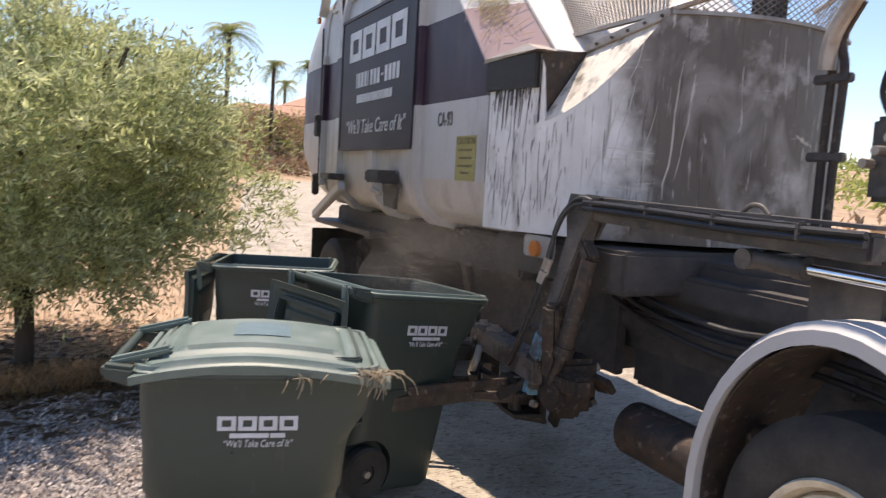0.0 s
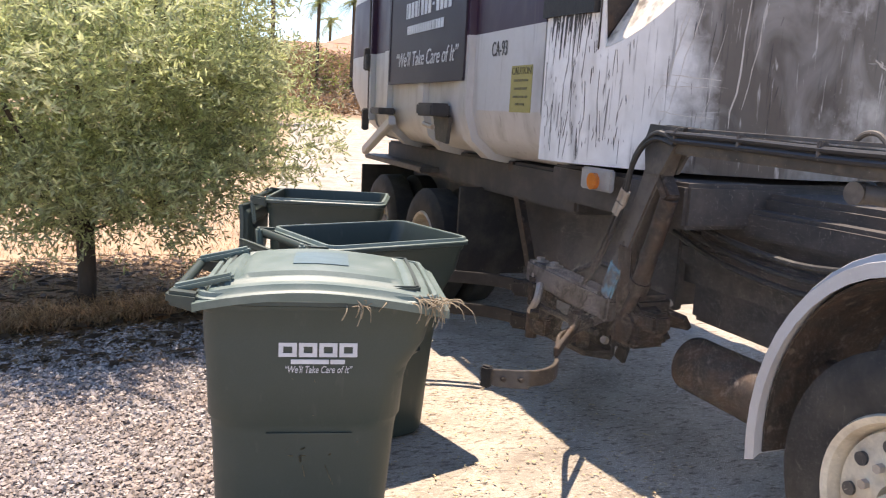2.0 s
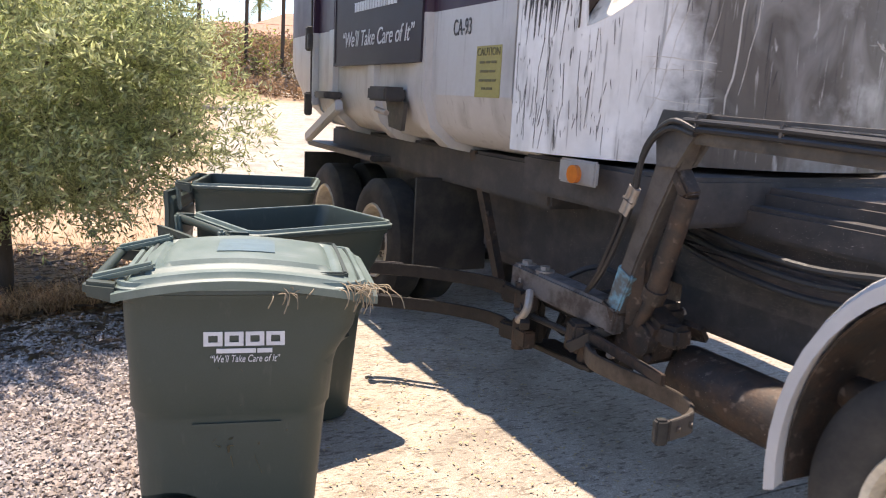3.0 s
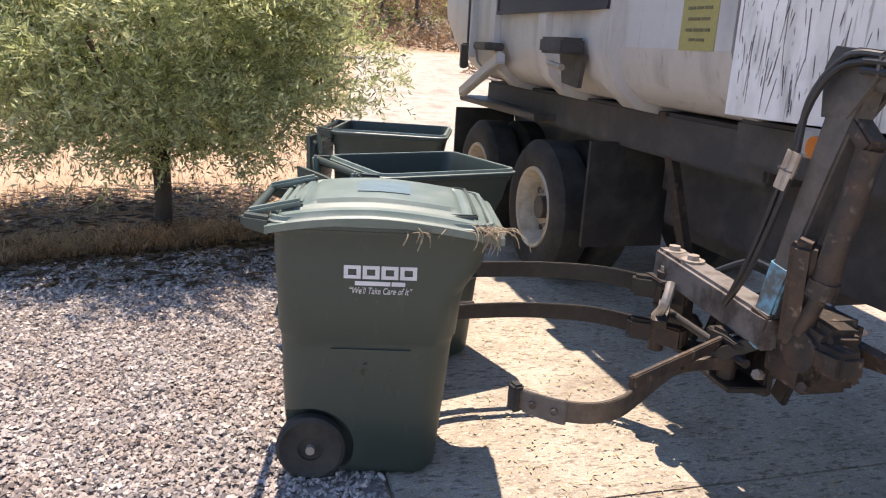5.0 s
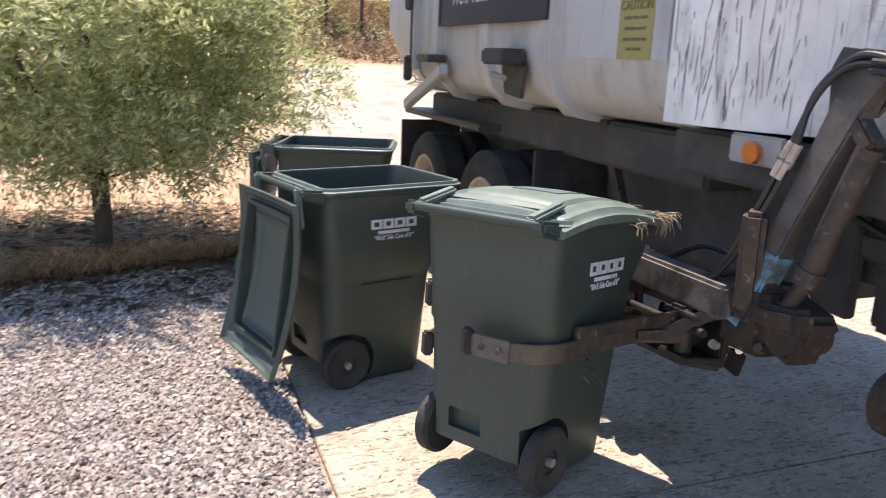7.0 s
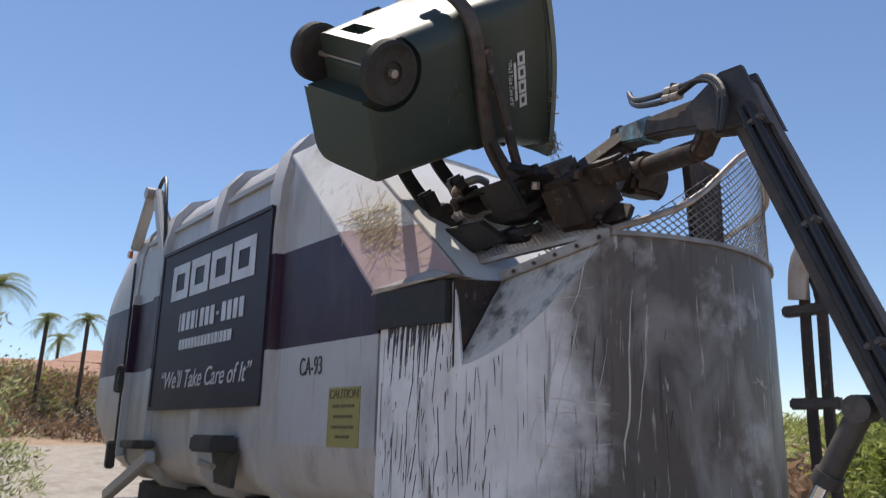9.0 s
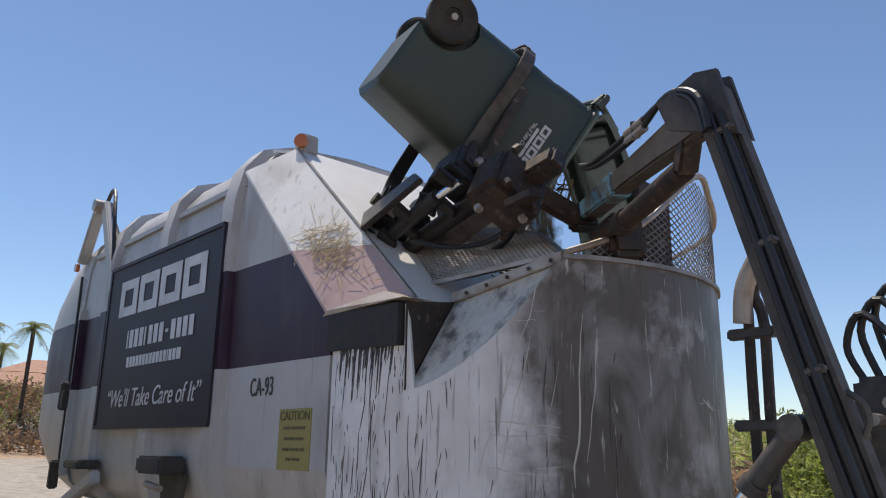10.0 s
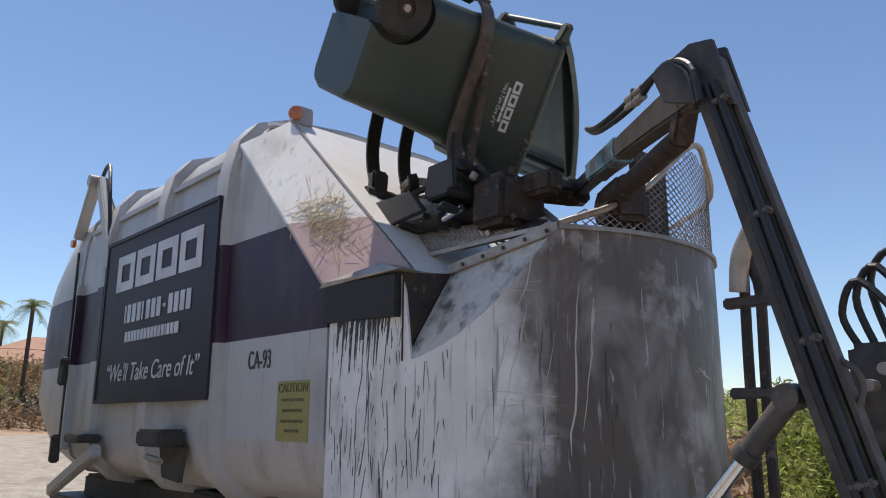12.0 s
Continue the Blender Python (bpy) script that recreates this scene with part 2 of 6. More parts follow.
# ---------------------------------------------------------------- wheels
def wheel(name, parent, m, r, w, lugs=8, deep=0.0, face=1):
    """A truck wheel about local z, its outer face towards +z."""
    top = new(name)
    top.parent = parent
    top.matrix_basis = m
    bm = lathe(B(), [(0.30, -w / 2), (r - 0.04, -w / 2), (r, -w / 2 + 0.04), (r, w / 2 - 0.04), (r - 0.04, w / 2), (r - 0.12, w / 2 + 0.012), (0.30, w / 2 - 0.01)], Matrix(), 48)
    part("tyre", bm, M_RUBBER, top, smooth=True)
    d = w / 2 - 0.012
    bm = lathe(B(), [(0.318, d), (0.308, d + 0.02), (0.285, d + 0.01), (0.265, d - 0.05), (0.255, d - deep), (0.09, d - deep + 0.03), (0.085, d - deep + 0.0), (0.25, d - deep - 0.03), (0.29, -w / 2)], Matrix(), 44)
    rim = part("rim", bm, M_RIM, top, smooth=True)
    part("hub", rod(B(), (0, 0, d - deep - 0.04), (0, 0, d - deep + 0.09), 0.085, 20, 0.06), M_RIM, rim, smooth=True)
    for k in range(lugs):
        a = 6.2832 * k / lugs
        c, s = 0.145 * math.cos(a), 0.145 * math.sin(a)
        part("lug_nut", rod(B(), (c, s, d - deep - 0.02), (c, s, d - deep + 0.045), 0.017, 6), M_BARE, rim)
        c, s = 0.205 * math.cos(a + 0.3), 0.205 * math.sin(a + 0.3)
        # solid black disc stands in for the shade inside the hole
        part("hand_hole", rod(B(), (c, s, d - deep - 0.02), (c, s, d - deep + 0.024), 0.024, 14), M_BLACK, rim, "black disc painted as a shaded round opening")
    return top


# ---------------------------------------------------------------- refuse truck
truck = tagged(new("refuse_truck"), "white and dark purple side-loading refuse truck, dirty and scratched", "garbage truck")
CY, HW = 1.15, 1.15


def section(x, k=1.0, dz=0.0):
    """Rounded-box outline of the body, facing along x, as y and z."""
    half = [(0.42, 1.40), (0.20, 1.44), (0.06, 1.56), (0.0, 1.74), (0.0, 2.2), (0.0, 2.95), (0.015, 3.22), (0.06, 3.42), (0.17, 3.56), (0.36, 3.63), (0.8, 3.67)]
    pts = [(y, z) for y, z in half] + [(2.3 - y, z) for y, z in reversed(half)]
    return [(x, CY + (y - CY) * k, 2.45 + (z - 2.45) * k + dz) for y, z in pts]


def paint_body(name="banded_body_paint", band=(0.030, 0.007, 0.026), base=None):
    """White with a dark purple band, stained from below."""
    m = (base or M_WHITE).copy()
    m.name = name
    n, l = m.node_tree.nodes, m.node_tree.links
    tc = [k for k in n if k.type == "TEX_COORD"][0]
    mx = [k for k in n if k.type == "MIX"][0]
    sp = n.new("ShaderNodeSeparateXYZ")
    l.new(tc.outputs["Object"], sp.inputs[0])
    lo, hi, mu = n.new("ShaderNodeMath"), n.new("ShaderNodeMath"), n.new("ShaderNodeMath")
    lo.operation, hi.operation, mu.operation = "GREATER_THAN", "LESS_THAN", "MULTIPLY"
    lo.inputs[1].default_value, hi.inputs[1].default_value = 2.255, 2.815
    l.new(sp.outputs[2], lo.inputs[0])
    l.new(sp.outputs[2], hi.inputs[0])
    l.new(lo.outputs[0], mu.inputs[0])
    l.new(hi.outputs[0], mu.inputs[1])
    m2 = n.new("ShaderNodeMix")
    m2.data_type = "RGBA"
    m2.inputs["B"].default_value = (*band, 1)
    l.new(mx.outputs["Result"], m2.inputs["A"])
    l.new(mu.outputs[0], m2.inputs["Factor"])
    # brown runs and splashes of road dirt
    hs = [k for k in n if k.type == "HUE_SAT"][0]
    l.new(m2.outputs["Result"], hs.inputs["Color"])
    col = hs.outputs[0]
    for sc, st, lo_, hi_, amt in ((3.0, (1, 1, 0.45), 0.52, 0.72, 0.42), (22.0, (1, 1, 0.07), 0.60, 0.72, 0.35)):
        mp, tx, rg_, xx = n.new("ShaderNodeMapping"), n.new("ShaderNodeTexNoise"), n.new("ShaderNodeMapRange"), n.new("ShaderNodeMix")
        mp.inputs["Scale"].default_value = st
        l.new(tc.outputs["Object"], mp.inputs[0])
        tx.inputs["Scale"].default_value, tx.inputs["Detail"].default_value = sc, 7
        l.new(mp.outputs[0], tx.inputs["Vector"])
        rg_.inputs[1].default_value, rg_.inputs[2].default_value, rg_.inputs[3].default_value, rg_.inputs[4].default_value = lo_, hi_, 0, amt
        l.new(tx.outputs[0], rg_.inputs[0])
        xx.data_type = "RGBA"
        xx.inputs["B"].default_value = (0.10, 0.078, 0.062, 1)
        l.new(rg_.outputs[0], xx.inputs["Factor"])
        l.new(col, xx.inputs["A"])
        col = xx.outputs["Result"]
    l.new(col, n["Principled BSDF"].inputs["Base Color"])
    return m


M_BODY = paint_body()
# Purple band lightened to pink: its sunlit sheen is painted in.
M_PLATE = paint_body("sunlit_band_paint", (0.47, 0.33, 0.31), M_SUNLIT)

bm = loft(B(), [section(-3.2), section(-0.54)])
part("body", bm, M_BODY, truck, smooth=True)
# front cheek of the body below the slanted plates
for y0, y1, nm in ((0.0, 0.02, "near"), (2.28, 2.30, "far")):
    bm = loft(B(), [[(-0.54, y, 1.74), (0.41, y, 1.74), (0.41, y, 2.44), (-0.54, y, 3.385)] for y in (y0, y1)])
    part("cheek_panel", bm, M_BODY, truck)
half = [(0.42, 1.40), (0.20, 1.44), (0.06, 1.56), (0.0, 1.74)]
bm = loft(B(), [[(x, y, z) for y, z in half] + [(x, 2.3 - y, z) for y, z in reversed(half)] for x in (-0.54, 0.41)])
part("belly", bm, M_BODY, truck, smooth=True)
for s in (0, 1):
    f = lambda p: p if not s else (p[0], 2.3 - p[1], p[2])
    A, Bq, C, D = (-0.56, -0.012, 3.40), (0.40, -0.03, 2.445), (-0.328, 0.184, 3.532), (0.78, 0.198, 2.49)
    bm = B()
    q = [f(p) for p in (A, Bq, D, C)]
    top = [Vector(p) + Vector((0.008, 0, 0.012)) for p in q]
    loft(bm, [q, top])
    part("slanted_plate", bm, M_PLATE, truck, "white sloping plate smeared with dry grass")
    part("plate_seam", bar(B(), f((-0.324, 0.186, 3.545)), f((0.78, 0.20, 2.503)), 0.018, 0.012), M_BARE, truck, "welded bright edge of the plate")
part("roof_nose", loft(B(), [[(-0.56, 0.16, 3.60 - d), (-0.328, 0.184, 3.532 - d), (-0.328, 2.116, 3.532 - d), (-0.56, 2.14, 3.60 - d)] for d in (0, 0.02)]), M_SUNLIT, truck)
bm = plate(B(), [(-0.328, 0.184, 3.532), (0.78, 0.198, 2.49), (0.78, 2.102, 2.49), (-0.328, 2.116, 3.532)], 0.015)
part("ramp", bm, M_SUNLIT, truck, "white sloping front of the body")
# cut grass stuck to the near plate
rg = random.Random(91)
pa, pu, pv = Vector((-0.56, -0.012, 3.40)), Vector((0.96, -0.018, -0.955)), Vector((0.232, 0.196, 0.132))
pn = pu.cross(pv).normalized()
pn = pn if pn.y < 0 else -pn
bm = B()
for k in range(150):
    p = pa + pu * rg.gauss(0.70, 0.09) + pv * min(0.95, max(0.05, rg.gauss(0.60, 0.2))) + pn * rg.uniform(0.012, 0.02)
    d = (pu * rg.uniform(-0.2, 1.0) + pv * rg.gauss(-0.6, 1.4)).normalized() * rg.uniform(0.02, 0.09)
    bar(bm, p - d, p + d + pn * 0.004, 0.002, 0.0015, tuple(pn))
tagged(part("dry_grass_smear", bm, M_STRAW, truck, "dry cut grass stuck to the plate"), kind="stuff")
# tailgate: swelling rear end
def tail_ring(x, lo, hi, k):
    return [(x, CY + (y - CY) * k, lo + (z - 1.40) / 2.27 * (hi - lo)) for _, y, z in section(x)]


rings = [tail_ring(*q) for q in ((-3.21, 1.39, 3.70, 1.012), (-3.45, 1.41, 3.66, 1.012), (-3.65, 1.46, 3.58, 1.01), (-3.82, 1.53, 3.48, 1.005), (-3.98, 1.63, 3.34, 0.998), (-4.12, 1.74, 3.18, 0.985), (-4.23, 1.87, 2.98, 0.965), (-4.31, 2.0, 2.78, 0.93), (-4.35, 2.12, 2.6, 0.86))]
part("tailgate", loft(B(), rings), M_BODY, truck, "bulging rear gate", smooth=True)
# ribs round the body
for x, w in ((-2.62, 0.12), (-1.62, 0.14), (-0.70, 0.15)):
    outer, inner = section(x, 1.0), section(x, 0.96)
    r1 = [(x - w / 2, CY + (p[1] - CY) * 1.04, 2.45 + (p[2] - 2.45) * 1.042) for p in section(x)]
    r2 = [(x + w / 2, p[1], p[2]) for p in r1]
    bm = loft(B(), [[(x - w / 2 - 0.015, p[1], p[2]) for p in section(x, 1.0)], r1, r2, [(x + w / 2 + 0.015, p[1], p[2]) for p in section(x, 1.0)]])
    part("rib", bm, M_BODY, truck, smooth=True)
# hinge post of the tailgate, with roof lug and latch
part("hinge_post", bar(B(), (-3.17, -0.02, 1.6), (-3.17, -0.02, 2.9), 0.06, 0.05, (1, 0, 0)), M_BODY, truck, bevel=0.01)
arm_h = part("hinge_arm", plate(B(), [(-2.44, -0.05, 2.95), (-2.56, -0.05, 2.95), (-3.08, -0.03, 3.78), (-2.98, -0.03, 3.80)], 0.05), M_WHITE, truck, "white lifting bracket of the rear gate", bevel=0.01)
part("bracket_leg", bar(B(), (-3.45, 0.0, 3.34), (-3.10, -0.02, 3.76), 0.05, 0.09, (0, 1, 0)), M_WHITE, arm_h, bevel=0.01)
part("bracket_pin", rod(B(), (-3.05, -0.09, 3.76), (-3.05, 0.06, 3.76), 0.05, 18), M_BARE, arm_h, smooth=True)
part("gate_cylinder", rod(B(), (-3.06, 0.04, 3.72), (-2.75, 0.06, 3.36), 0.035, 16), M_BLACK, arm_h, smooth=True)
part("bracket_lamp", rod(B(), (-3.47, -0.02, 3.30), (-3.47, -0.05, 3.30), 0.035, 14), M_ORANGE, arm_h)
part("gate_seam", bar(B(), (-3.30, -0.022, 1.55), (-3.33, -0.022, 3.2), 0.016, 0.02, (1, 0, 0)), M_UNDER, truck, "dark seam of the rear gate")
for k, (z0, z1) in enumerate(((1.5, 1.72), (2.1, 2.32))):
    part("gate_latch", bar(B(), (-3.30, -0.05, z0), (-3.26, -0.06, z1), 0.07, 0.06, (1, 0, 0)), M_BLACK, truck, bevel=0.012)
part("lift_hose", tube(B(), [(-2.62, -0.02, 3.2), (-2.72, -0.02, 3.6), (-2.92, 0.02, 3.88), (-3.12, 0.04, 3.84), (-3.2, 0.05, 3.66)], 0.016), M_HOSE, truck)
lat = part("side_latch", box(B(), (-1.15, -0.10, 1.73), (0.34, 0.16, 0.10)), M_UNDER, truck, "dirty steel lock box", bevel=0.015)
part("latch_plate", plate(B(), [(-1.32, -0.03, 1.68), (-0.98, -0.03, 1.68), (-1.02, -0.03, 1.48), (-1.25, -0.03, 1.50)], 0.03), M_BLACK, lat)
part("latch_pin", rod(B(), (-1.25, -0.13, 1.62), (-1.05, -0.13, 1.6), 0.02), M_BARE, lat)
part("rear_step", box(B(), (-2.55, -0.09, 1.70), (0.30, 0.16, 0.06)), M_BLACK, truck, bevel=0.01)
part("rear_stay", bar(B(), (-2.35, -0.05, 1.62), (-3.45, 0.0, 1.28), 0.07, 0.09), M_WHITE, truck, "dirty steel stay", bevel=0.01)
part("door_catch", box(B(), (-3.2, -0.05, 2.18), (0.06, 0.09, 0.14)), M_BLACK, truck, bevel=0.01)
part("gutter_rail", bar(B(), (-3.15, 0.03, 3.34), (-0.6, 0.03, 3.36), 0.03, 0.035), M_WHITE, truck)

# hopper: half round steel shell in front of the body
HX, HYC, HR, ZB = 0.43, 1.15, 1.15, 1.47


def rim_z(a):
    """Height of the rim by angle in degrees; -90 is the near side."""
    a = abs(a)
    if a <= 35:
        return 2.64
    if a >= 68:
        return 2.45
    u = (68 - a) / 33
    return 2.08 + 0.06 * u + 0.50 * u ** 1.8


ang = lambda a, r=HR: (HX + r * math.cos(radians(a)), HYC + r * math.sin(radians(a)))


def hopper_paint():
    """White paint worn through to brown steel round the front, with running black streaks and scratches."""
    m = mat("worn_hopper_paint", (0.72, 0.71, 0.70), 0.45, dirt=(0.12, 0.10, 0.085), amount=1.0, scale=1.6, fine=14, bump=0.06, var=0.16, spread=(0.40, 0.60))
    n, l = m.node_tree.nodes, m.node_tree.links
    b = n["Principled BSDF"]
    hs = [k for k in n if k.type == "HUE_SAT"][0]
    ramp = [k for k in n if k.type == "VALTORGB"][0]
    tc = [k for k in n if k.type == "TEX_COORD"][0]
    big = [k for k in n if k.type == "TEX_NOISE"][0]
    sp = n.new("ShaderNodeSeparateXYZ")
    l.new(tc.outputs["Object"], sp.inputs[0])
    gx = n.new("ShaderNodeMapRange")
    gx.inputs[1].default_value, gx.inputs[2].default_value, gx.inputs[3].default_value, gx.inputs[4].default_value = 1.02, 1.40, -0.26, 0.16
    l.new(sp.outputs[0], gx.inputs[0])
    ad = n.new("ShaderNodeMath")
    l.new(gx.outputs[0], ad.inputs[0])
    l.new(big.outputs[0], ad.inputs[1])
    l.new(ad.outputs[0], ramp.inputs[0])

    def layer(color_in, col, scale, stretch, lo, hi, strength, dist=0.0, at=(0, 0, 0)):
        mp = n.new("ShaderNodeMapping")
        mp.inputs["Scale"].default_value, mp.inputs["Location"].default_value = stretch, at
        l.new(tc.outputs["Object"], mp.inputs[0])
        t = n.new("ShaderNodeTexNoise")
        t.inputs["Scale"].default_value, t.inputs["Detail"].default_value, t.inputs["Distortion"].default_value = scale, 6, dist
        l.new(mp.outputs[0], t.inputs["Vector"])
        r = n.new("ShaderNodeMapRange")
        r.inputs[1].default_value, r.inputs[2].default_value, r.inputs[3].default_value, r.inputs[4].default_value = lo, hi, 0, strength
        l.new(t.outputs[0], r.inputs[0])
        x = n.new("ShaderNodeMix")
        x.data_type = "RGBA"
        x.inputs["B"].default_value = (*col, 1)
        l.new(r.outputs[0], x.inputs["Factor"])
        l.new(color_in, x.inputs["A"])
        return x.outputs["Result"]

    c = layer(hs.outputs[0], (0.05, 0.042, 0.038), 9, (1, 1, 0.22), 0.54, 0.70, 0.4, 0.4)
    c = layer(c, (0.03, 0.026, 0.024), 48, (1, 1, 0.05), 0.61, 0.68, 0.6, 0.25)
    c = layer(c, (0.50, 0.48, 0.46), 3.2, (1, 1, 0.5), 0.50, 0.70, 0.55, 0.8, (3, 1, 2))
    c = layer(c, (0.66, 0.63, 0.60), 34, (1, 1, 0.10), 0.64, 0.70, 0.6, 0.8, (7, 2, 1))
    c = layer(c, (0.62, 0.60, 0.57), 30, (0.12, 0.12, 1.0), 0.70, 0.76, 0.5, 0.3)
    l.new(c, b.inputs["Base Color"])
    return m


M_HOPPER = hopper_paint()
M_APRON = mat("smeared_apron_paint", (0.66, 0.61, 0.53), 0.5, dirt=(0.10, 0.085, 0.07), amount=0.85, scale=9, fine=40, bump=0.05, spread=(0.52, 0.66), stretch=(1, 1, 0.3))
M_WORN = mat("rubbed_bright_steel", (0.56, 0.52, 0.47), 0.45, dirt=(0.36, 0.32, 0.28), amount=0.6, scale=14, fine=80, bump=0.05)
bm = B()
out = []
for k in range(91):
    a = -90 + 2 * k
    c, s = math.cos(radians(a)), math.sin(radians(a))
    top = rim_z(a)
    zs = [ZB, ZB + 0.2, ZB + 0.42, 2.0, top]
    row = [(HX + HR * c, HYC + HR * s, z) for z in zs] + [(HX + (HR - 0.02) * c, HYC + (HR - 0.02) * s, z) for z in reversed(zs)]
    out.append(row)
loft(bm, out, close=True, caps=True)
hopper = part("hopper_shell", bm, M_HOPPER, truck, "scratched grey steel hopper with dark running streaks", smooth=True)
# grease runs and scratches on the shell
def on_shell(bm, pts, w):
    """A thin raised strip over the shell along (angle, height) points."""
    rows = []
    for (a, z), wk in zip(pts, w):
        da, dz = (math.degrees(wk / HR), 0) if abs(pts[0][1] - pts[-1][1]) > 0.03 else (0, wk)
        rows.append([(*ang(a - da, HR + 0.0005), z - dz), (*ang(a + da, HR + 0.0005), z + dz), (*ang(a + da, HR + 0.002), z + dz), (*ang(a - da, HR + 0.002), z - dz)])
    return loft(bm, rows)


rg = random.Random(77)
bm = B()
for k in range(170):
    a = rg.uniform(-89, -58) if k % 3 else rg.uniform(-89, -20)
    z0 = rg.uniform(1.55, 2.27) if a < -69 else rg.uniform(1.6, 2.3)
    z0 = min(z0, rim_z(a) - 0.03) if a > -68 else z0
    ln = rg.choice((0.015, 0.02, 0.03, 0.05, 0.07, 0.12, 0.26)) * rg.uniform(0.6, 1.3)
    ln = min(ln, z0 - ZB - 0.02)
    w0 = rg.uniform(0.0008, 0.0022)
    da = rg.uniform(-1.5, 0.9) * min(1, ln * 8)
    on_shell(bm, [(a, z0), (a + da * 0.4, z0 - ln * 0.4), (a + da, z0 - ln)], (w0 * 0.5, w0, w0 * 0.25))
tagged(part("grease_staining", bm, M_TEXTDARK, hopper, "thin black runs of grease"), kind="stuff")
bm = B()
for k in range(60):
    a, z = -80 + 9 * rg.choice((-1, 1)) * rg.random() ** 1.6, 2.275
    ln, w0 = 0.02 + 0.26 * rg.random() ** 2.6, rg.uniform(0.001, 0.007)
    on_shell(bm, [(a, z), (a - 0.2, z - ln * 0.5), (a - 0.5, z - ln)], (w0, w0 * 0.7, w0 * 0.2))
tagged(part("soot_staining", bm, M_TEXTDARK, hopper, "ragged black drips below the chute"), kind="stuff")
bm = B()
for a0, z0, a1, z1, w0 in ((-38, 2.60, -52, 1.75, 0.0022), (-41, 2.30, -50, 1.62, 0.0018), (-44, 2.42, -47, 2.05, 0.0016), (-36, 2.2, -40, 1.6, 0.0015), (-52, 1.93, -34, 1.90, 0.004), (-51, 1.955, -36, 1.935, 0.003), (-50, 1.90, -38, 1.895, 0.0025), (-50, 1.77, -37, 1.745, 0.003), (-47, 2.36, -40, 2.37, 0.0018), (4, 2.075, 9, 2.03, 0.014), (6, 2.07, 11, 2.025, 0.008), (-30, 2.4, -33, 1.7, 0.004), (-27, 2.3, -30, 1.8, 0.003)):
    pts = [(a0 + (a1 - a0) * u + rg.uniform(-0.5, 0.5), z0 + (z1 - z0) * u + rg.uniform(-0.004, 0.004)) for u in [j / 8 for j in range(9)]]
    on_shell(bm, pts, [w0 * rg.uniform(0.4, 1.1) * (0.3 if j in (0, 8) else 1) for j in range(9)])
tagged(part("scratching", bm, M_WORN, hopper, "pale scratches through the paint"), kind="stuff")
# sloping apron between the straight rim bar and the cut in the shell
for s in (1, -1):
    P1, P2 = Vector((0.81, 0.41, 2.503)), Vector((1.37, 0.53, 2.63))
    lower = [Vector((*ang(a), rim_z(a))) for a in (-67.5, -64, -60, -56, -52, -48, -44, -40, -36)]
    upper = [P1.lerp(P2, k / 8) for k in range(9)]
    q = (lambda p: p) if s > 0 else (lambda p: Vector((p.x, 2.3 - p.y, p.z)))
    bm = B()
    loft(bm, [[q(a), q(c), q(c + Vector((-0.012, 0.012, -0.012))), q(a + Vector((-0.012, 0.012, -0.012)))] for a, c in zip(lower, upper)])
    part("apron", bm, M_APRON, hopper, "cream sloping apron smeared with dark grease")
    bm = loft(B(), [[q(Vector((*ang(-68, HR + r), 2.08))), q(Vector((*ang(-68, HR + r), 2.46))), q(P1 + Vector((0, 0, 0.004 - r)))] for r in (0.0, 0.012)])
    part("fin", bm, M_RUST, hopper, "stained steel fin")
    bar_bm = bar(B(), q(P1 + Vector((0, 0, 0.02))), q(P2 + Vector((0, 0, 0.02))), 0.05, 0.045)
    rail = part("rim_bar", bar_bm, M_BARE, hopper, "bolted rim angle iron", bevel=0.004)
    for k in range(5):
        p = q(P1.lerp(P2, 0.12 + 0.19 * k) + Vector((0.018, -0.02, 0.02)))
        part("rim_bolt", rod(B(), p, p + Vector((0.01, -0.012 * s, 0)), 0.009, 6), M_RUST, rail)
bm = B()
for k in range(40):
    a0, a1 = -34 + 4.5 * k, -34 + 4.5 * (k + 1)
    if a1 > 35:
        break
    p = [(*ang(a), 2.645) for a in (a0, a1)]
    bar(bm, p[0], p[1], 0.03, 0.02)
part("rim_lip", bm, M_STEEL, hopper)
lf = loft(B(), [[(0.38, y0, 2.435), (0.90, y1, 2.47), (0.74, y1 + 0.02, 2.52), (0.42, y0, 2.46)] for y0, y1 in ((-0.035, 0.03), (0.02, 0.16))])
part("chute_lip", lf, M_BARE, truck, "pale bent lip of the chute")
part("soot_panel", loft(B(), [[(0.42, y, 2.27), (0.85, y + 0.07, 2.27), (0.85, y + 0.07, 2.455), (0.42, y, 2.44)] for y in (-0.03, 0.03)]), M_OILSHADE, hopper, "black grease-streaked panel under the chute")
part("floor_pan", loft(B(), [[(HX, 0.05, z), (HX + 0.75, 0.3, z), (HX + 1.05, 0.8, z), (HX + 1.05, 1.5, z), (HX + 0.75, 2.0, z), (HX, 2.25, z)] for z in (ZB, ZB + 0.03)]), M_BLACK, hopper)
# screen over the chute mouth
bm = B()
a, b, c, d = Vector((0.64, 0.41, 2.62)), Vector((1.37, 0.52, 2.66)), Vector((0.87, 0.95, 2.94)), Vector((0.22, 0.50, 3.03))
for k in range(31):
    bar(bm, a.lerp(b, k / 30), d.lerp(c, k / 30), 0.007, 0.005)
    bar(bm, a.lerp(d, k / 30), b.lerp(c, k / 30), 0.007, 0.005)
for u, v in ((a, b), (b, c), (c, d), (d, a)):
    bar(bm, u, v, 0.03, 0.02)
tagged(part("chute_screen", bm, M_BARE, truck, "dull perforated steel screen"), kind="stuff")
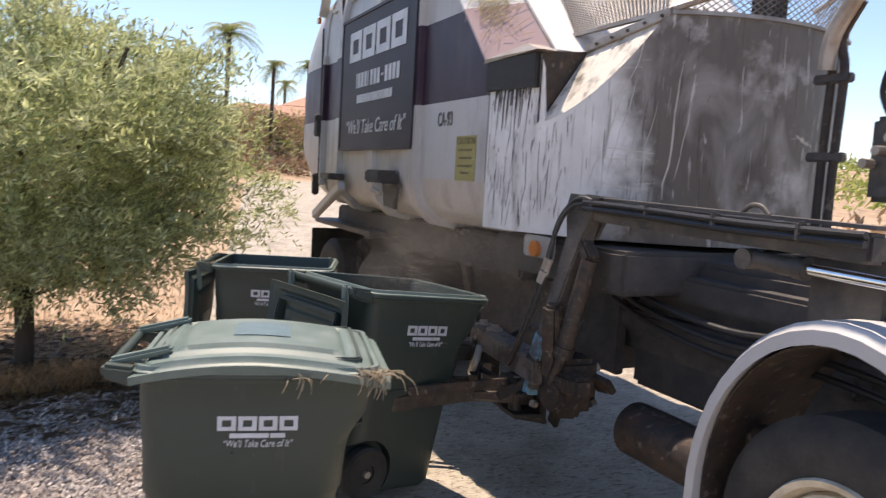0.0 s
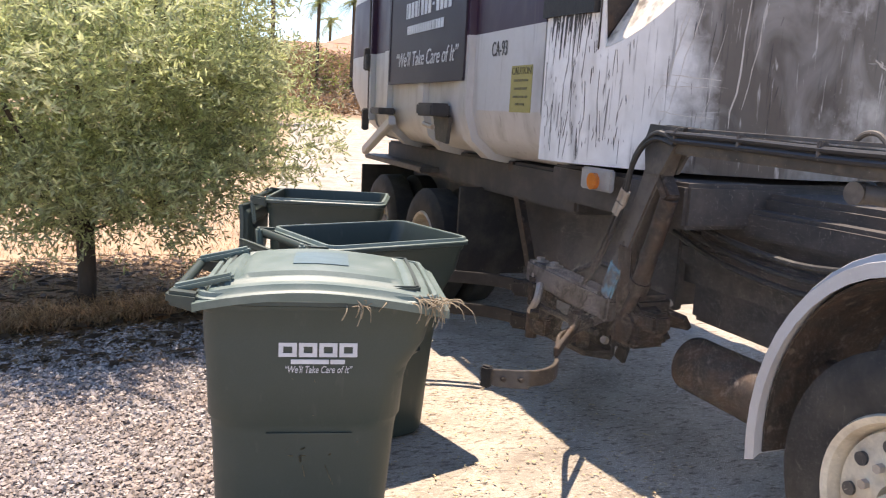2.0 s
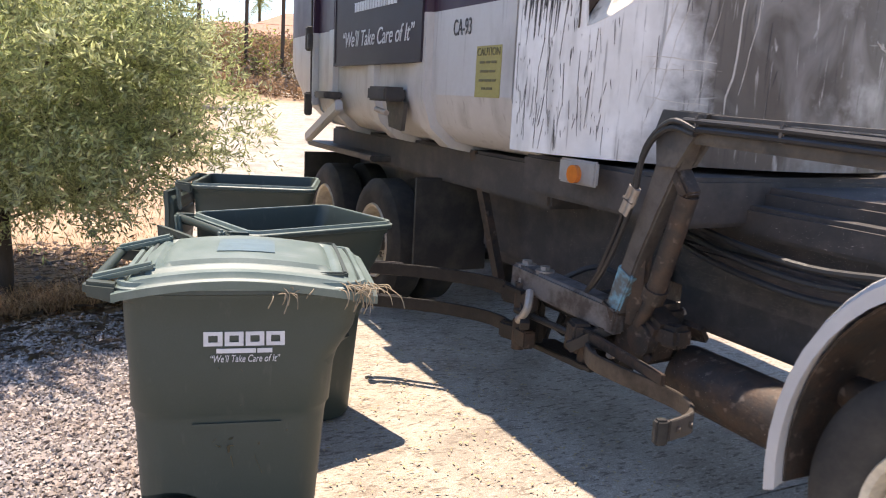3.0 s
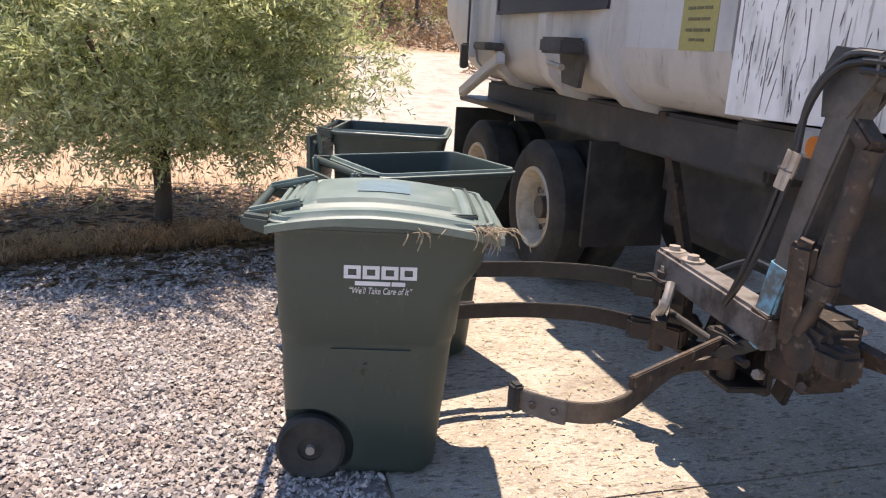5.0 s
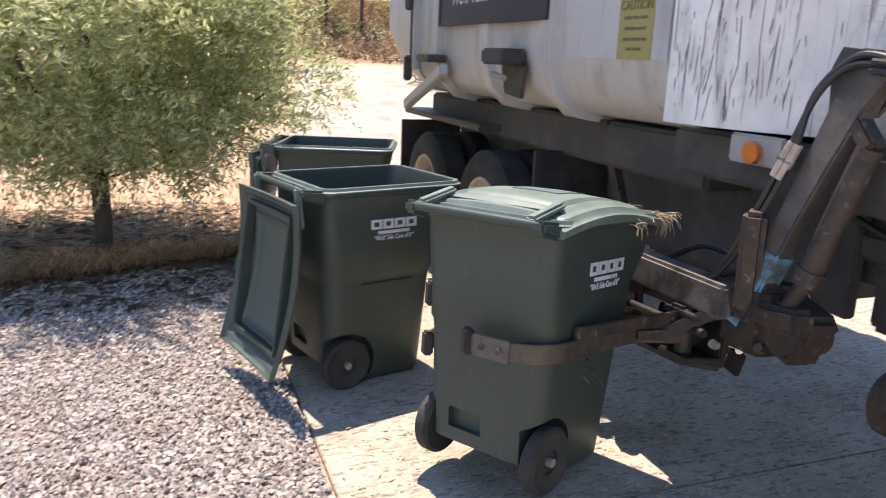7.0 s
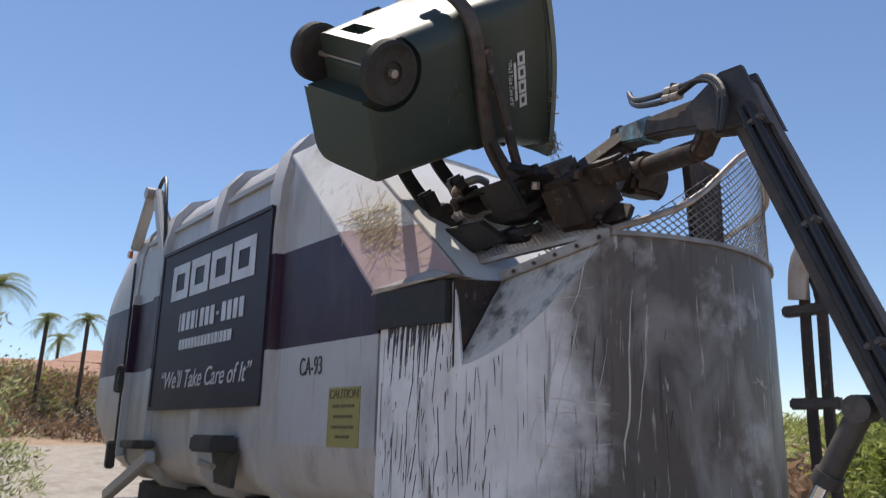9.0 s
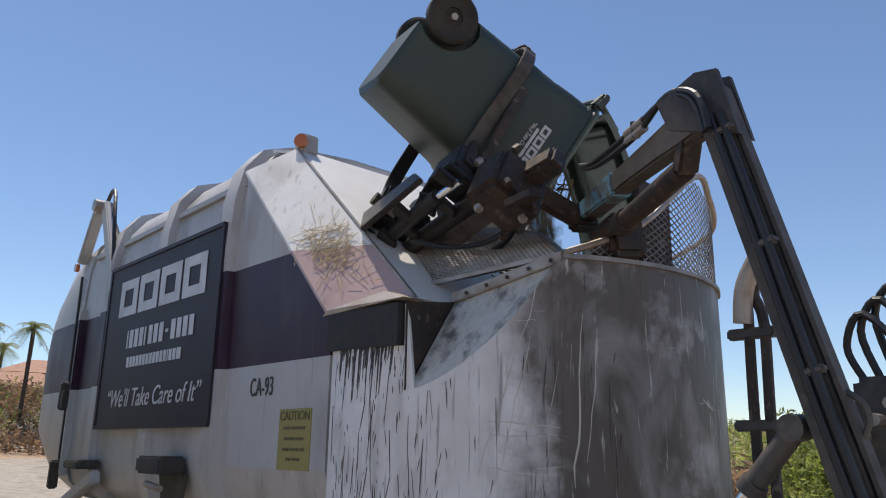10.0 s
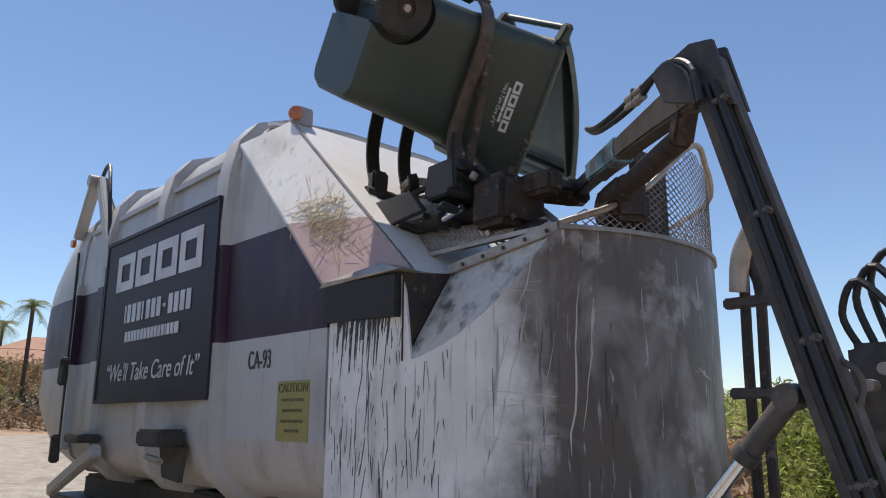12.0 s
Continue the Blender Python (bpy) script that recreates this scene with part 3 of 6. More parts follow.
# expanded mesh guard on the rim
guard = part("guard_frame", tube(B(), [(*ang(-34), 2.66), (*ang(-15), 2.82), (*ang(8), 3.16), (*ang(20), 3.14), (*ang(38), 3.02), (*ang(75), 3.0)], 0.016), M_BARE, truck, "pale tubular top rail of the mesh guard")
bm = B()


def guard_z(a):
    return 2.66 + (a + 34) / 42 * 0.50 if a < 8 else 3.16 - 0.14 * min(1, (a - 8) / 30)


def strand(a0, z0, da):
    a, z = a0, z0
    pts = []
    while a <= 74 and a >= -34 and len(pts) < 60:
        if z > guard_z(a):
            break
        pts.append((*ang(a, HR - 0.005), z))
        a, z = a + da, z + abs(da) * 0.0135
    for p, q in zip(pts, pts[1:]):
        bar(bm, p, q, 0.003, 0.005)


for k in range(45):
    strand(-34 + 2.4 * k, 2.65, 2.0)
    strand(-34 + 2.4 * k, 2.65, -2.0)
for k in range(10):
    strand(74, 2.65 + 0.035 * k, -2.0)
tagged(part("guard_mesh", bm, M_BEAM, guard, "diamond steel mesh"), kind="stuff")
part("guard_post", bar(B(), (*ang(2), 2.5), (*ang(2), 3.08), 0.03, 0.05), M_BLACK, guard)
part("packer_plate", plate(B(), [(*ang(-10, 1.05), 2.5), (*ang(0, 1.05), 2.5), (*ang(0, 1.05), 3.05), (*ang(-12, 1.05), 3.08)], 0.04), M_RUST, truck, "dark rusty steel plate")

# sign, decals and lettering on the near side
sign = part("sign_board", box(B(), (-1.58, -0.045, 2.53), (1.80, 0.02, 1.15)), M_SIGN, truck, "dark advertising sign panel", bevel=0.006)
part("sign_frame", bar(bar(bar(bar(B(), (-2.49, -0.05, 3.105), (-0.67, -0.05, 3.105), 0.03, 0.025), (-2.49, -0.05, 1.955), (-0.67, -0.05, 1.955), 0.03, 0.025), (-2.48, -0.05, 1.96), (-2.48, -0.05, 3.1), 0.025, 0.03, (1, 0, 0)), (-0.68, -0.05, 1.96), (-0.68, -0.05, 3.1), 0.025, 0.03, (1, 0, 0)), M_SIGN, sign)


def text(name, words, size, loc, parent, material, rot=(90, 0, 0), sx=1.0, shear=0.0, label=""):
    cu = bpy.data.curves.new(name, "FONT")
    cu.body, cu.size, cu.align_x, cu.align_y, cu.extrude, cu.shear = words, size, "CENTER", "CENTER", 0.0015, shear
    tmp = new(name, cu)
    me = bpy.data.meshes.new_from_object(tmp.evaluated_get(bpy.context.evaluated_depsgraph_get()))
    bpy.data.objects.remove(tmp)
    me.materials.append(material)
    ob = new(name, me)
    ob.parent = parent
    ob.matrix_basis = pose(*loc, *rot) @ Matrix.Diagonal((sx, 1, 1, 1))
    if label:
        ob["label"] = label
    return ob


def logo(parent, loc, w, h, rot, material, n=4):
    """Four wide rounded blocks in a row with hollow middles, standing for a company mark."""
    m = pose(*loc, *rot)
    for k in range(n):
        x = (k - (n - 1) / 2) * w / n
        bw = w / n * 0.9
        bm = B()
        t = h * 0.26
        for z in (-1, 1):
            box(bm, (x, z * (h - t) / 2, 0), (bw, t, 0.003), m)
        box(bm, (x - bw / 2 + t * 0.6, 0, 0), (t * 1.2, h - 2 * t - 0.0006, 0.003), m)
        box(bm, (x + bw / 2 - t * 0.6, 0, 0), (t * 1.2, h - 2 * t - 0.0006, 0.003), m)
        part("mark_block", bm, material, parent, "pale block of the company mark")


def bars(parent, loc, widths, h, rot, material, gap=0.2):
    m = pose(*loc, *rot)
    total = sum(widths) + gap * h * (len(widths) - 1)
    x = -total / 2
    for w in widths:
        part("lettering_bar", box(B(), (x + w / 2, 0, 0), (w, h, 0.003), m), material, parent, "plain bar of lettering")
        x += w + gap * h


FACE = (90, 0, 0)
logo(sign, (-1.55, -0.059, 2.85), 1.42, 0.26, FACE, M_LETTER)
bars(sign, (-1.86, -0.059, 2.545), [0.022] + [0.062] * 3 + [0.022], 0.125, FACE, M_LETTER, 0.2)
bars(sign, (-1.53, -0.059, 2.545), [0.062] * 3, 0.125, FACE, M_LETTER, 0.2)
bars(sign, (-1.355, -0.059, 2.545), [0.04], 0.022, FACE, M_LETTER)
bars(sign, (-1.13, -0.059, 2.545), [0.062] * 4, 0.125, FACE, M_LETTER, 0.2)
bars(sign, (-1.55, -0.059, 2.385), [0.042] * 12 + [0.015] + [0.042, 0.042, 0.06], 0.07, FACE, M_LETTER, 0.2)
text("slogan", "\u201cWe'll Take Care of It\u201d", 0.17, (-1.55, -0.058, 2.14), sign, M_LETTER, sx=0.92, shear=0.25)
text("fleet_code", "CA-93", 0.135, (-0.20, -0.004, 2.135), truck, M_TEXTDARK, sx=0.66, label="black stencilled code")
M_FADED = mat("faded_decal_print", (0.13, 0.11, 0.05), 0.6, bump=0.0)
dec = part("caution_decal", box(B(), (0.142, -0.002, 1.878), (0.285, 0.004, 0.285)), M_YELLOW, truck, "faded yellow warning decal")
text("caution_word", "CAUTION", 0.062, (0.142, -0.0055, 1.985), dec, M_FADED, sx=0.95)
for z, w in ((1.93, (0.06, 0.05, 0.06)), (1.88, (0.09, 0.07)), (1.83, (0.05, 0.08, 0.04)), (1.785, (0.04, 0.07))):
    bars(dec, (0.142, -0.0055, z), w, 0.014, FACE, M_FADED, 0.8)
lamp = part("roof_lamp_box", box(B(), (-0.335, 0.255, 3.58), (0.10, 0.11, 0.12)), M_BODY, truck, bevel=0.01)
part("roof_lamp", rod(B(), (-0.30, 0.205, 3.585), (-0.285, 0.180, 3.585), 0.042, 18), M_ORANGE, lamp, "round orange lamp")
mk = part("marker_mount", box(B(), (0.93, 0.10, 1.40), (0.30, 0.03, 0.12)), M_STEEL, truck, bevel=0.01)
part("marker_lamp", rod(B(), (0.93, 0.085, 1.39), (0.93, 0.06, 1.39), 0.045, 18), M_ORANGE, mk, "round orange marker lamp", smooth=True)

# chassis, tanks, wheels, fender
for y in (0.72, 1.58):
    part("chassis_rail", box(B(), (0.3, y, 0.98), (8.2, 0.09, 0.28)), M_BLACK, truck, bevel=0.01)
part("subframe", box(B(), (-1.6, 1.15, 1.26), (4.0, 1.7, 0.26)), M_UNDER, truck, bevel=0.02)
part("rear_fender", box(B(), (-2.95, 0.62, 1.20), (1.9, 1.0, 0.05)), M_BLACK, truck, bevel=0.01)
part("mud_flap", box(B(), (-3.95, 0.42, 0.82), (0.03, 0.62, 0.56)), M_RUBBER, truck)
part("mud_flap", box(B(), (-1.05, 0.42, 0.80), (0.03, 0.60, 0.70)), M_RUBBER, truck)
part("crossmember", box(B(), (0.9, 1.15, 1.33), (1.3, 1.9, 0.22)), M_UNDER, truck, bevel=0.02)
part("arm_carriage", box(B(), (1.75, 0.88, 1.25), (1.5, 0.6, 0.14)), M_UNDER, truck, "black sliding carriage of the loader", bevel=0.02)
part("slide_beam", box(B(), (1.8, 0.68, 1.02), (1.5, 0.18, 0.12)), M_UNDER, truck, bevel=0.02)
# Added box that closes the bright gap under the truck.
part("underbody_filler", box(B(), (1.75, 1.10, 1.02), (1.35, 0.84, 0.76)), M_UNDER, truck, "black box added to darken the underside", bevel=0.03)
part("side_panel", box(B(), (0.1, 0.62, 1.04), (1.9, 0.06, 0.72)), M_UNDER, truck, bevel=0.01)
# Second added filler behind the side panel, keeping the underside dark.
part("inner_filler", box(B(), (-0.2, 1.1, 0.86), (1.6, 0.9, 0.6)), M_UNDER, truck, bevel=0.08)
part("stay_strut", bar(B(), (-0.55, 0.32, 1.38), (-0.25, 0.40, 0.55), 0.07, 0.05, (0, 1, 0)), M_RUST, truck)
part("air_tank", rod(B(), (1.45, 0.42, 0.52), (2.3, 0.42, 0.52), 0.14, 28), M_RUST, truck, "dusty round air tank", smooth=True, bevel=0.02)
part("exhaust_pipe", rod(B(), (2.3, 0.30, 0.78), (3.3, 0.30, 0.86), 0.06, 18), M_RUST, truck, "rusty exhaust pipe", smooth=True)
for k, z in enumerate((1.16, 1.10, 1.04)):
    part("hydraulic_hose", tube(B(), [(1.1, 0.5, z + 0.1), (1.5, 0.46, z + 0.02), (2.0, 0.45, z - 0.02), (2.5, 0.42, z + 0.03), (2.9, 0.42, z)], 0.016), M_HOSE, truck)
part("rear_axle", rod(B(), (-1.96, 0.2, 0.52), (-1.96, 2.1, 0.52), 0.09), M_BLACK, truck)
part("rear_axle", rod(B(), (-3.32, 0.2, 0.52), (-3.32, 2.1, 0.52), 0.09), M_BLACK, truck)
part("front_axle", rod(B(), (2.90, 0.4, 0.52), (2.90, 1.9, 0.52), 0.07), M_BLACK, truck)
WH = []
for x in (-1.96, -3.32):
    for y, s in ((0.28, 1), (2.02, -1)):
        WH.append(wheel("rear_wheel", truck, pose(x, y, 0.52, 90 * s, 0, 0), 0.52, 0.27, 8, 0.14))
        WH.append(wheel("inner_wheel", truck, pose(x, y + 0.33 * s, 0.52, 90 * s, 0, 0), 0.52, 0.27, 8, 0.14))
for y, s in ((0.22, 1), (2.08, -1)):
    WH.append(wheel("front_wheel", truck, pose(2.90, y, 0.52, 90 * s, 0, 0), 0.52, 0.29, 10, 0.02))
for y0, y1 in ((0.02, 0.42), (1.88, 2.28)):
    bm = B()
    rows = []
    for k in range(25):
        a = math.pi * (1.06 - 1.12 * k / 24)
        c, s = math.cos(a), math.sin(a)
        o, i = (2.87 + 0.60 * c, 0.60 + 0.76 * s), (2.87 + 0.555 * c, 0.60 + 0.70 * s)
        rows.append([(o[0], y0, o[1] - 0.03), (o[0] * 1.0, y0 + 0.03, o[1]), (o[0], y1, o[1]), (i[0], y1, i[1]), (i[0], y0 + 0.03, i[1]), (i[0], y0, i[1] - 0.02)])
    loft(bm, rows)
    fen = part("front_fender", bm, M_WHITE, truck, "white rounded wheel arch", smooth=True)
    rows = [[(2.87 + r_ * 0.55 * math.cos(a), y, 0.585 + r_ * 0.695 * math.sin(a)) for r_, y in ((1.0, y0 + 0.035), (1.0, y1 + 0.1), (0.985, y1 + 0.1), (0.985, y0 + 0.035))] for a in [math.pi * (1.05 - 1.10 * k / 24) for k in range(25)]]
    part("fender_liner", loft(B(), rows), M_RUST, fen, "muddy dark inner liner", smooth=True)
# pipes and ladder between hopper and cab
for k, x in enumerate((1.90, 1.965)):
    part("upright_pipe", tube(B(), [(x, 1.05, 1.2), (x, 1.05, 1.9), (x + 0.01, 1.05, 2.35), (x + 0.02 - 0.04 * k, 1.05, 2.5), (x + 0.08, 1.04, 2.66)], 0.022), M_RUST, truck, "weathered steel pipe", smooth=True)
part("exhaust_shield", tube(B(), [(1.90, 1.02, 2.36), (1.93, 1.01, 2.52), (2.04, 1.0, 2.68)], 0.04, 12), M_BARE, truck, "perforated heat shield")
for z in (1.95, 2.32):
    part("pipe_bracket", box(B(), (1.92, 1.05, z), (0.20, 0.05, 0.045)), M_BLACK, truck, bevel=0.008)
vb = part("valve_block", box(B(), (2.54, 0.85, 1.92), (0.26, 0.32, 0.34)), M_BLACK, truck, "oily black hydraulic valve block", bevel=0.02)
for k in range(6):
    part("fitting", rod(B(), (2.44 + 0.05 * k, 0.68, 1.9 + 0.05 * (k % 3)), (2.44 + 0.05 * k, 0.62, 1.9 + 0.05 * (k % 3)), 0.02, 8), M_BARE, vb)
for k in range(3):
    part("pressure_hose", tube(B(), [(2.42 + 0.05 * k, 0.8, 2.08), (2.38 + 0.05 * k, 0.78, 2.2 + 0.05 * k), (2.46 + 0.06 * k, 0.74, 2.3 + 0.04 * k), (2.62 + 0.04 * k, 0.72, 2.1)], 0.013), M_HOSE, vb)
part("mast_foot", box(B(), (2.72, 0.42, 1.42), (0.34, 0.36, 0.34)), M_BLACK, truck, bevel=0.03)

# ---------------------------------------------------------------- loader arm (parts of the truck, keyed in its space)
BOOM = 1.60
boom = part("boom", bar(B(), (0, 0, 0), (BOOM, 0, 0), 0.09, 0.10), M_BLACK, truck, "dark steel boom with rubbed paint", bevel=0.012)
bm = plate(B(), [(BOOM - 0.18, -0.056, 0.07), (BOOM + 0.07, -0.056, 0.075), (BOOM + 0.10, -0.056, 0.0), (BOOM + 0.07, -0.056, -0.16), (BOOM - 0.04, -0.056, -0.15)], 0.02)
part("elbow_plate", bm, M_BLACK, boom)
part("elbow_plate", plate(B(), [(BOOM - 0.18, 0.056, 0.07), (BOOM + 0.07, 0.056, 0.075), (BOOM + 0.10, 0.056, 0.0), (BOOM + 0.07, 0.056, -0.16), (BOOM - 0.04, 0.056, -0.15)], -0.02), M_BLACK, boom)
part("top_strip", bar(B(), (0.0, 0, 0.068), (BOOM + 0.02, 0, 0.060), 0.06, 0.014), M_STICK, boom, "thin lighter strip along the top edge")
for k in range(4):
    x = 0.25 + 0.40 * k
    part("hose_clip", box(B(), (x, 0.066, 0.03), (0.024, 0.04, 0.07)), M_STICK, boom, bevel=0.006)
for k in range(2):
    part("boom_hose", tube(B(), [(0.0, 0.072, 0.045 - 0.03 * k), (0.5, 0.075, 0.035 - 0.03 * k), (1.1, 0.075, 0.04 - 0.03 * k), (BOOM - 0.08, 0.075, 0.04 - 0.03 * k)], 0.013), M_HOSE, boom)
part("lift_eye", tube(B(), [(0.45, 0, 0.07), (0.49, 0, 0.10), (0.54, 0, 0.10), (0.58, 0, 0.07)], 0.010), M_BLACK, boom)

lift = part("lift_cylinder", rod(B(), (0, 0, -0.02), (0, 0, -0.22), 0.034, 20), M_BLACK, truck, "black hydraulic lift cylinder", smooth=True)
part("cylinder_eye", rod(B(), (0, -0.04, 0), (0, 0.04, 0), 0.04, 18), M_BLACK, lift, smooth=True)
part("cylinder_gland", rod(B(), (0, 0, -0.21), (0, 0, -0.25), 0.042, 20), M_BLACK, lift, smooth=True)
part("cylinder_rod", rod(B(), (0, 0, -0.25), (0, 0, -0.80), 0.022, 18), M_CHROME, lift, "bright chromed rod", smooth=True)

STICK = 1.0
stick = part("stick", loft(B(), [[(w_ * sx_ + dx, 0.042 * sy_, z) for sx_, sy_ in ((-1, -1), (1, -1), (1, 1), (-1, 1))] for z, dx, w_ in ((0.03, 0.02, 0.070), (-0.12, 0.02, 0.068), (-0.35, 0.01, 0.056), (-0.62, 0.0, 0.047), (-STICK, 0.0, 0.045))]), M_STICK, truck, "dark steel stick worn to bare metal", bevel=0.01)
part("blue_shoe", loft(B(), [[((0.054 - 0.014 * (z < -1)) * sx_ + dx, 0.047 * sy_, z) for sx_, sy_ in ((-1, -1), (1, -1), (1, 1), (-1, 1))] for z, dx in ((-0.70, 0.0), (-1.04, -0.01))]), M_BLUE, stick, "chipped blue painted lower end", bevel=0.008)
part("pivot_block", box(B(), (0.17, 0.08, -0.94), (0.20, 0.16, 0.22)), M_RUST, stick, "oily brown pivot block", bevel=0.025)
part("pivot_cap", rod(B(), (0.19, -0.02, -0.95), (0.19, 0.18, -0.95), 0.075, 18), M_RUST, stick, smooth=True)
cyl = part("tilt_cylinder", rod(B(), (0.15, 0, -0.22), (0.17, 0, -0.70), 0.044, 20), M_RUST, stick, "rusty hydraulic cylinder", smooth=True)
part("cylinder_gland", rod(B(), (0.17, 0, -0.68), (0.17, 0, -0.74), 0.053, 20), M_RUST, cyl)
part("cylinder_rod", rod(B(), (0.17, 0, -0.73), (0.15, 0, -0.90), 0.03, 16), M_RUST, cyl, "oily dark rod", smooth=True)
part("cylinder_ear", bar(B(), (0.0, 0, -0.12), (0.17, 0, -0.22), 0.08, 0.06), M_RUST, stick, bevel=0.01)
for k in range(2):
    part("stick_hose", tube(B(), [(0.14, -0.075, 0.05 + 0.02 * k), (0.0, -0.08, 0.01 + 0.03 * k), (-0.075 - 0.01 * k, -0.085, -0.12), (-0.085 + 0.03 * k, -0.085, -0.36), (-0.10 + 0.03 * k, -0.085, -0.60), (-0.13 + 0.02 * k, -0.08, -0.80), (-0.20, -0.05, -0.97)], 0.0125), M_HOSE, stick)
    part("hose_fitting", rod(B(), (-0.082 + 0.03 * k, -0.086, -0.30), (-0.094 + 0.03 * k, -0.086, -0.44), 0.017, 10), M_BARE, stick)
part("hose_clamp", box(B(), (-0.078, -0.085, -0.37), (0.07, 0.035, 0.014)), M_BEAM, stick, bevel=0.004)

wrist = part("wrist_arm", loft(B(), [[(0.036 * sx_, 0.034 * sy_, z) for sx_, sy_ in ((-1, -1), (1, -1), (1, 1), (-1, 1))] for z in (-0.06, 0.55)]), M_RUST, truck, "dark inner arm that slides in the stick", bevel=0.008)
part("wrist_collar", box(B(), (0, 0, 0.0), (0.12, 0.12, 0.10)), M_RUST, wrist, bevel=0.015)

grip = part("gripper_head", bar(B(), (-0.42, 0, 0.06), (0.42, 0, 0.02), 0.13, 0.14), M_BEAM, truck, "scraped steel gripper cross beam", bevel=0.015)
part("rotor_block", box(B(), (0.46, 0.12, -0.02), (0.24, 0.24, 0.28)), M_RUST, grip, "rusty oily pivot block", bevel=0.03)
part("rotor_drum", rod(B(), (0.44, 0.12, -0.15), (0.44, 0.12, 0.12), 0.10, 22), M_RUST, grip, smooth=True, bevel=0.012)
part("wrist_yoke", bar(B(), (0.46, 0.03, 0.0), (0.50, -0.02, 0.40), 0.09, 0.10), M_RUST, grip, "brown worn wrist yoke", bevel=0.02)
part("bolt_lug", plate(B(), [(0.52, 0.18, 0.04), (0.68, 0.22, 0.02), (0.68, 0.26, -0.04), (0.54, 0.26, -0.06)], 0.03), M_RUST, grip)
part("wrist_link", bar(B(), (0.40, 0.05, 0.0), (0.74, 0.05, 0.02), 0.11, 0.10), M_RUST, grip, "oily brown wrist link", bevel=0.02)
for x in (-0.36, -0.2):
    part("pivot_bolt", rod(B(), (x, 0, 0.12), (x, 0, 0.148), 0.028, 6), M_BARE, grip)
    part("bolt_washer", rod(B(), (x, 0, 0.11), (x, 0, 0.128), 0.052, 18), M_BARE, grip)
part("cross_cylinder", rod(B(), (-0.30, 0.10, -0.06), (0.34, 0.14, -0.08), 0.045, 16), M_OILSHADE, grip, smooth=True)
part("guide_rod", rod(B(), (-0.34, -0.07, -0.12), (0.36, -0.07, -0.12), 0.018, 12), M_OILSHADE, grip)
part("brace", bar(B(), (-0.36, 0.0, -0.02), (-0.16, -0.14, -0.16), 0.05, 0.05), M_OILSHADE, grip)
part("brace", bar(B(), (0.36, 0.0, -0.02), (0.2, -0.14, -0.16), 0.05, 0.05), M_OILSHADE, grip)
part("hinge_ear", plate(B(), [(0.12, -0.10, -0.08), (0.32, -0.10, -0.08), (0.34, 0.06, -0.08), (0.10, 0.06, -0.08)], 0.025), M_OILSHADE, grip, bevel=0.005)
part("hinge_ear", plate(B(), [(0.12, -0.10, -0.26), (0.32, -0.10, -0.26), (0.34, 0.06, -0.26), (0.10, 0.06, -0.26)], 0.025), M_OILSHADE, grip, bevel=0.005)
part("ear_web", box(B(), (0.24, 0.07, -0.17), (0.18, 0.04, 0.22)), M_OILSHADE, grip, bevel=0.008)
part("hinge_ear", plate(B(), [(-0.42, -0.10, -0.02), (-0.26, -0.10, -0.02), (-0.24, 0.06, -0.02), (-0.42, 0.06, -0.02)], 0.025), M_OILSHADE, grip, bevel=0.005)
part("ear_web", box(B(), (-0.34, 0.06, -0.15), (0.14, 0.05, 0.34)), M_OILSHADE, grip, bevel=0.008)
part("bent_guard", tube(B(), [(-0.20, -0.09, 0.02), (-0.16, -0.13, -0.06), (-0.22, -0.13, -0.14), (-0.27, -0.10, -0.15)], 0.022), M_BARE, grip, "bent pale steel guard")
for k, (x, y, z) in enumerate(((0.36, 0.25, 0.08), (0.52, 0.25, 0.06), (0.58, 0.20, -0.10), (0.40, 0.25, -0.10), (0.58, 0.02, -0.12), (0.36, 0.0, -0.17))):
    part("flange_bolt", rod(B(), (x, y, z), (x + 0.01, y + 0.02 - 0.05 * (y < 0.1), z + 0.012), 0.020, 6), M_BARE if k % 2 else M_RUST, grip)
part("link_cylinder", rod(B(), (-0.20, 0.16, -0.20), (0.22, 0.18, -0.22), 0.038, 16), M_OILSHADE, grip, "oily finger cylinder, black with painted shade", smooth=True)
part("link_rod", rod(B(), (0.22, 0.18, -0.22), (0.34, 0.14, -0.20), 0.018, 12), M_CHROME, grip, smooth=True)
for k in range(7):
    x, y, z = -0.40 + 0.11 * k, 0.16 + 0.03 * (k % 2), -0.30 + 0.05 * (k % 3)
    part("link_lug", plate(B(), [(x, y, z), (x + 0.08, y, z - 0.02), (x + 0.09, y + 0.02, z + 0.07), (x + 0.03, y + 0.01, z + 0.11)], 0.03), M_OILSHADE, grip, bevel=0.006)
part("lower_plate", plate(B(), [(-0.40, 0.02, -0.34), (0.10, 0.04, -0.34), (0.22, 0.16, -0.34), (-0.30, 0.20, -0.34)], 0.03), M_OILSHADE, grip, "greasy lower plate, black with painted shade", bevel=0.006)
part("head_hose", tube(B(), [(0.32, 0.16, 0.12), (0.20, 0.20, 0.10), (0.0, 0.19, 0.02), (-0.16, 0.17, -0.12)], 0.013), M_HOSE, grip)
part("loop_hose", tube(B(), [(-0.1, 0.05, 0.1), (0.05, 0.12, 0.19), (0.25, 0.12, 0.18), (0.38, 0.08, 0.1)], 0.016), M_HOSE, grip)


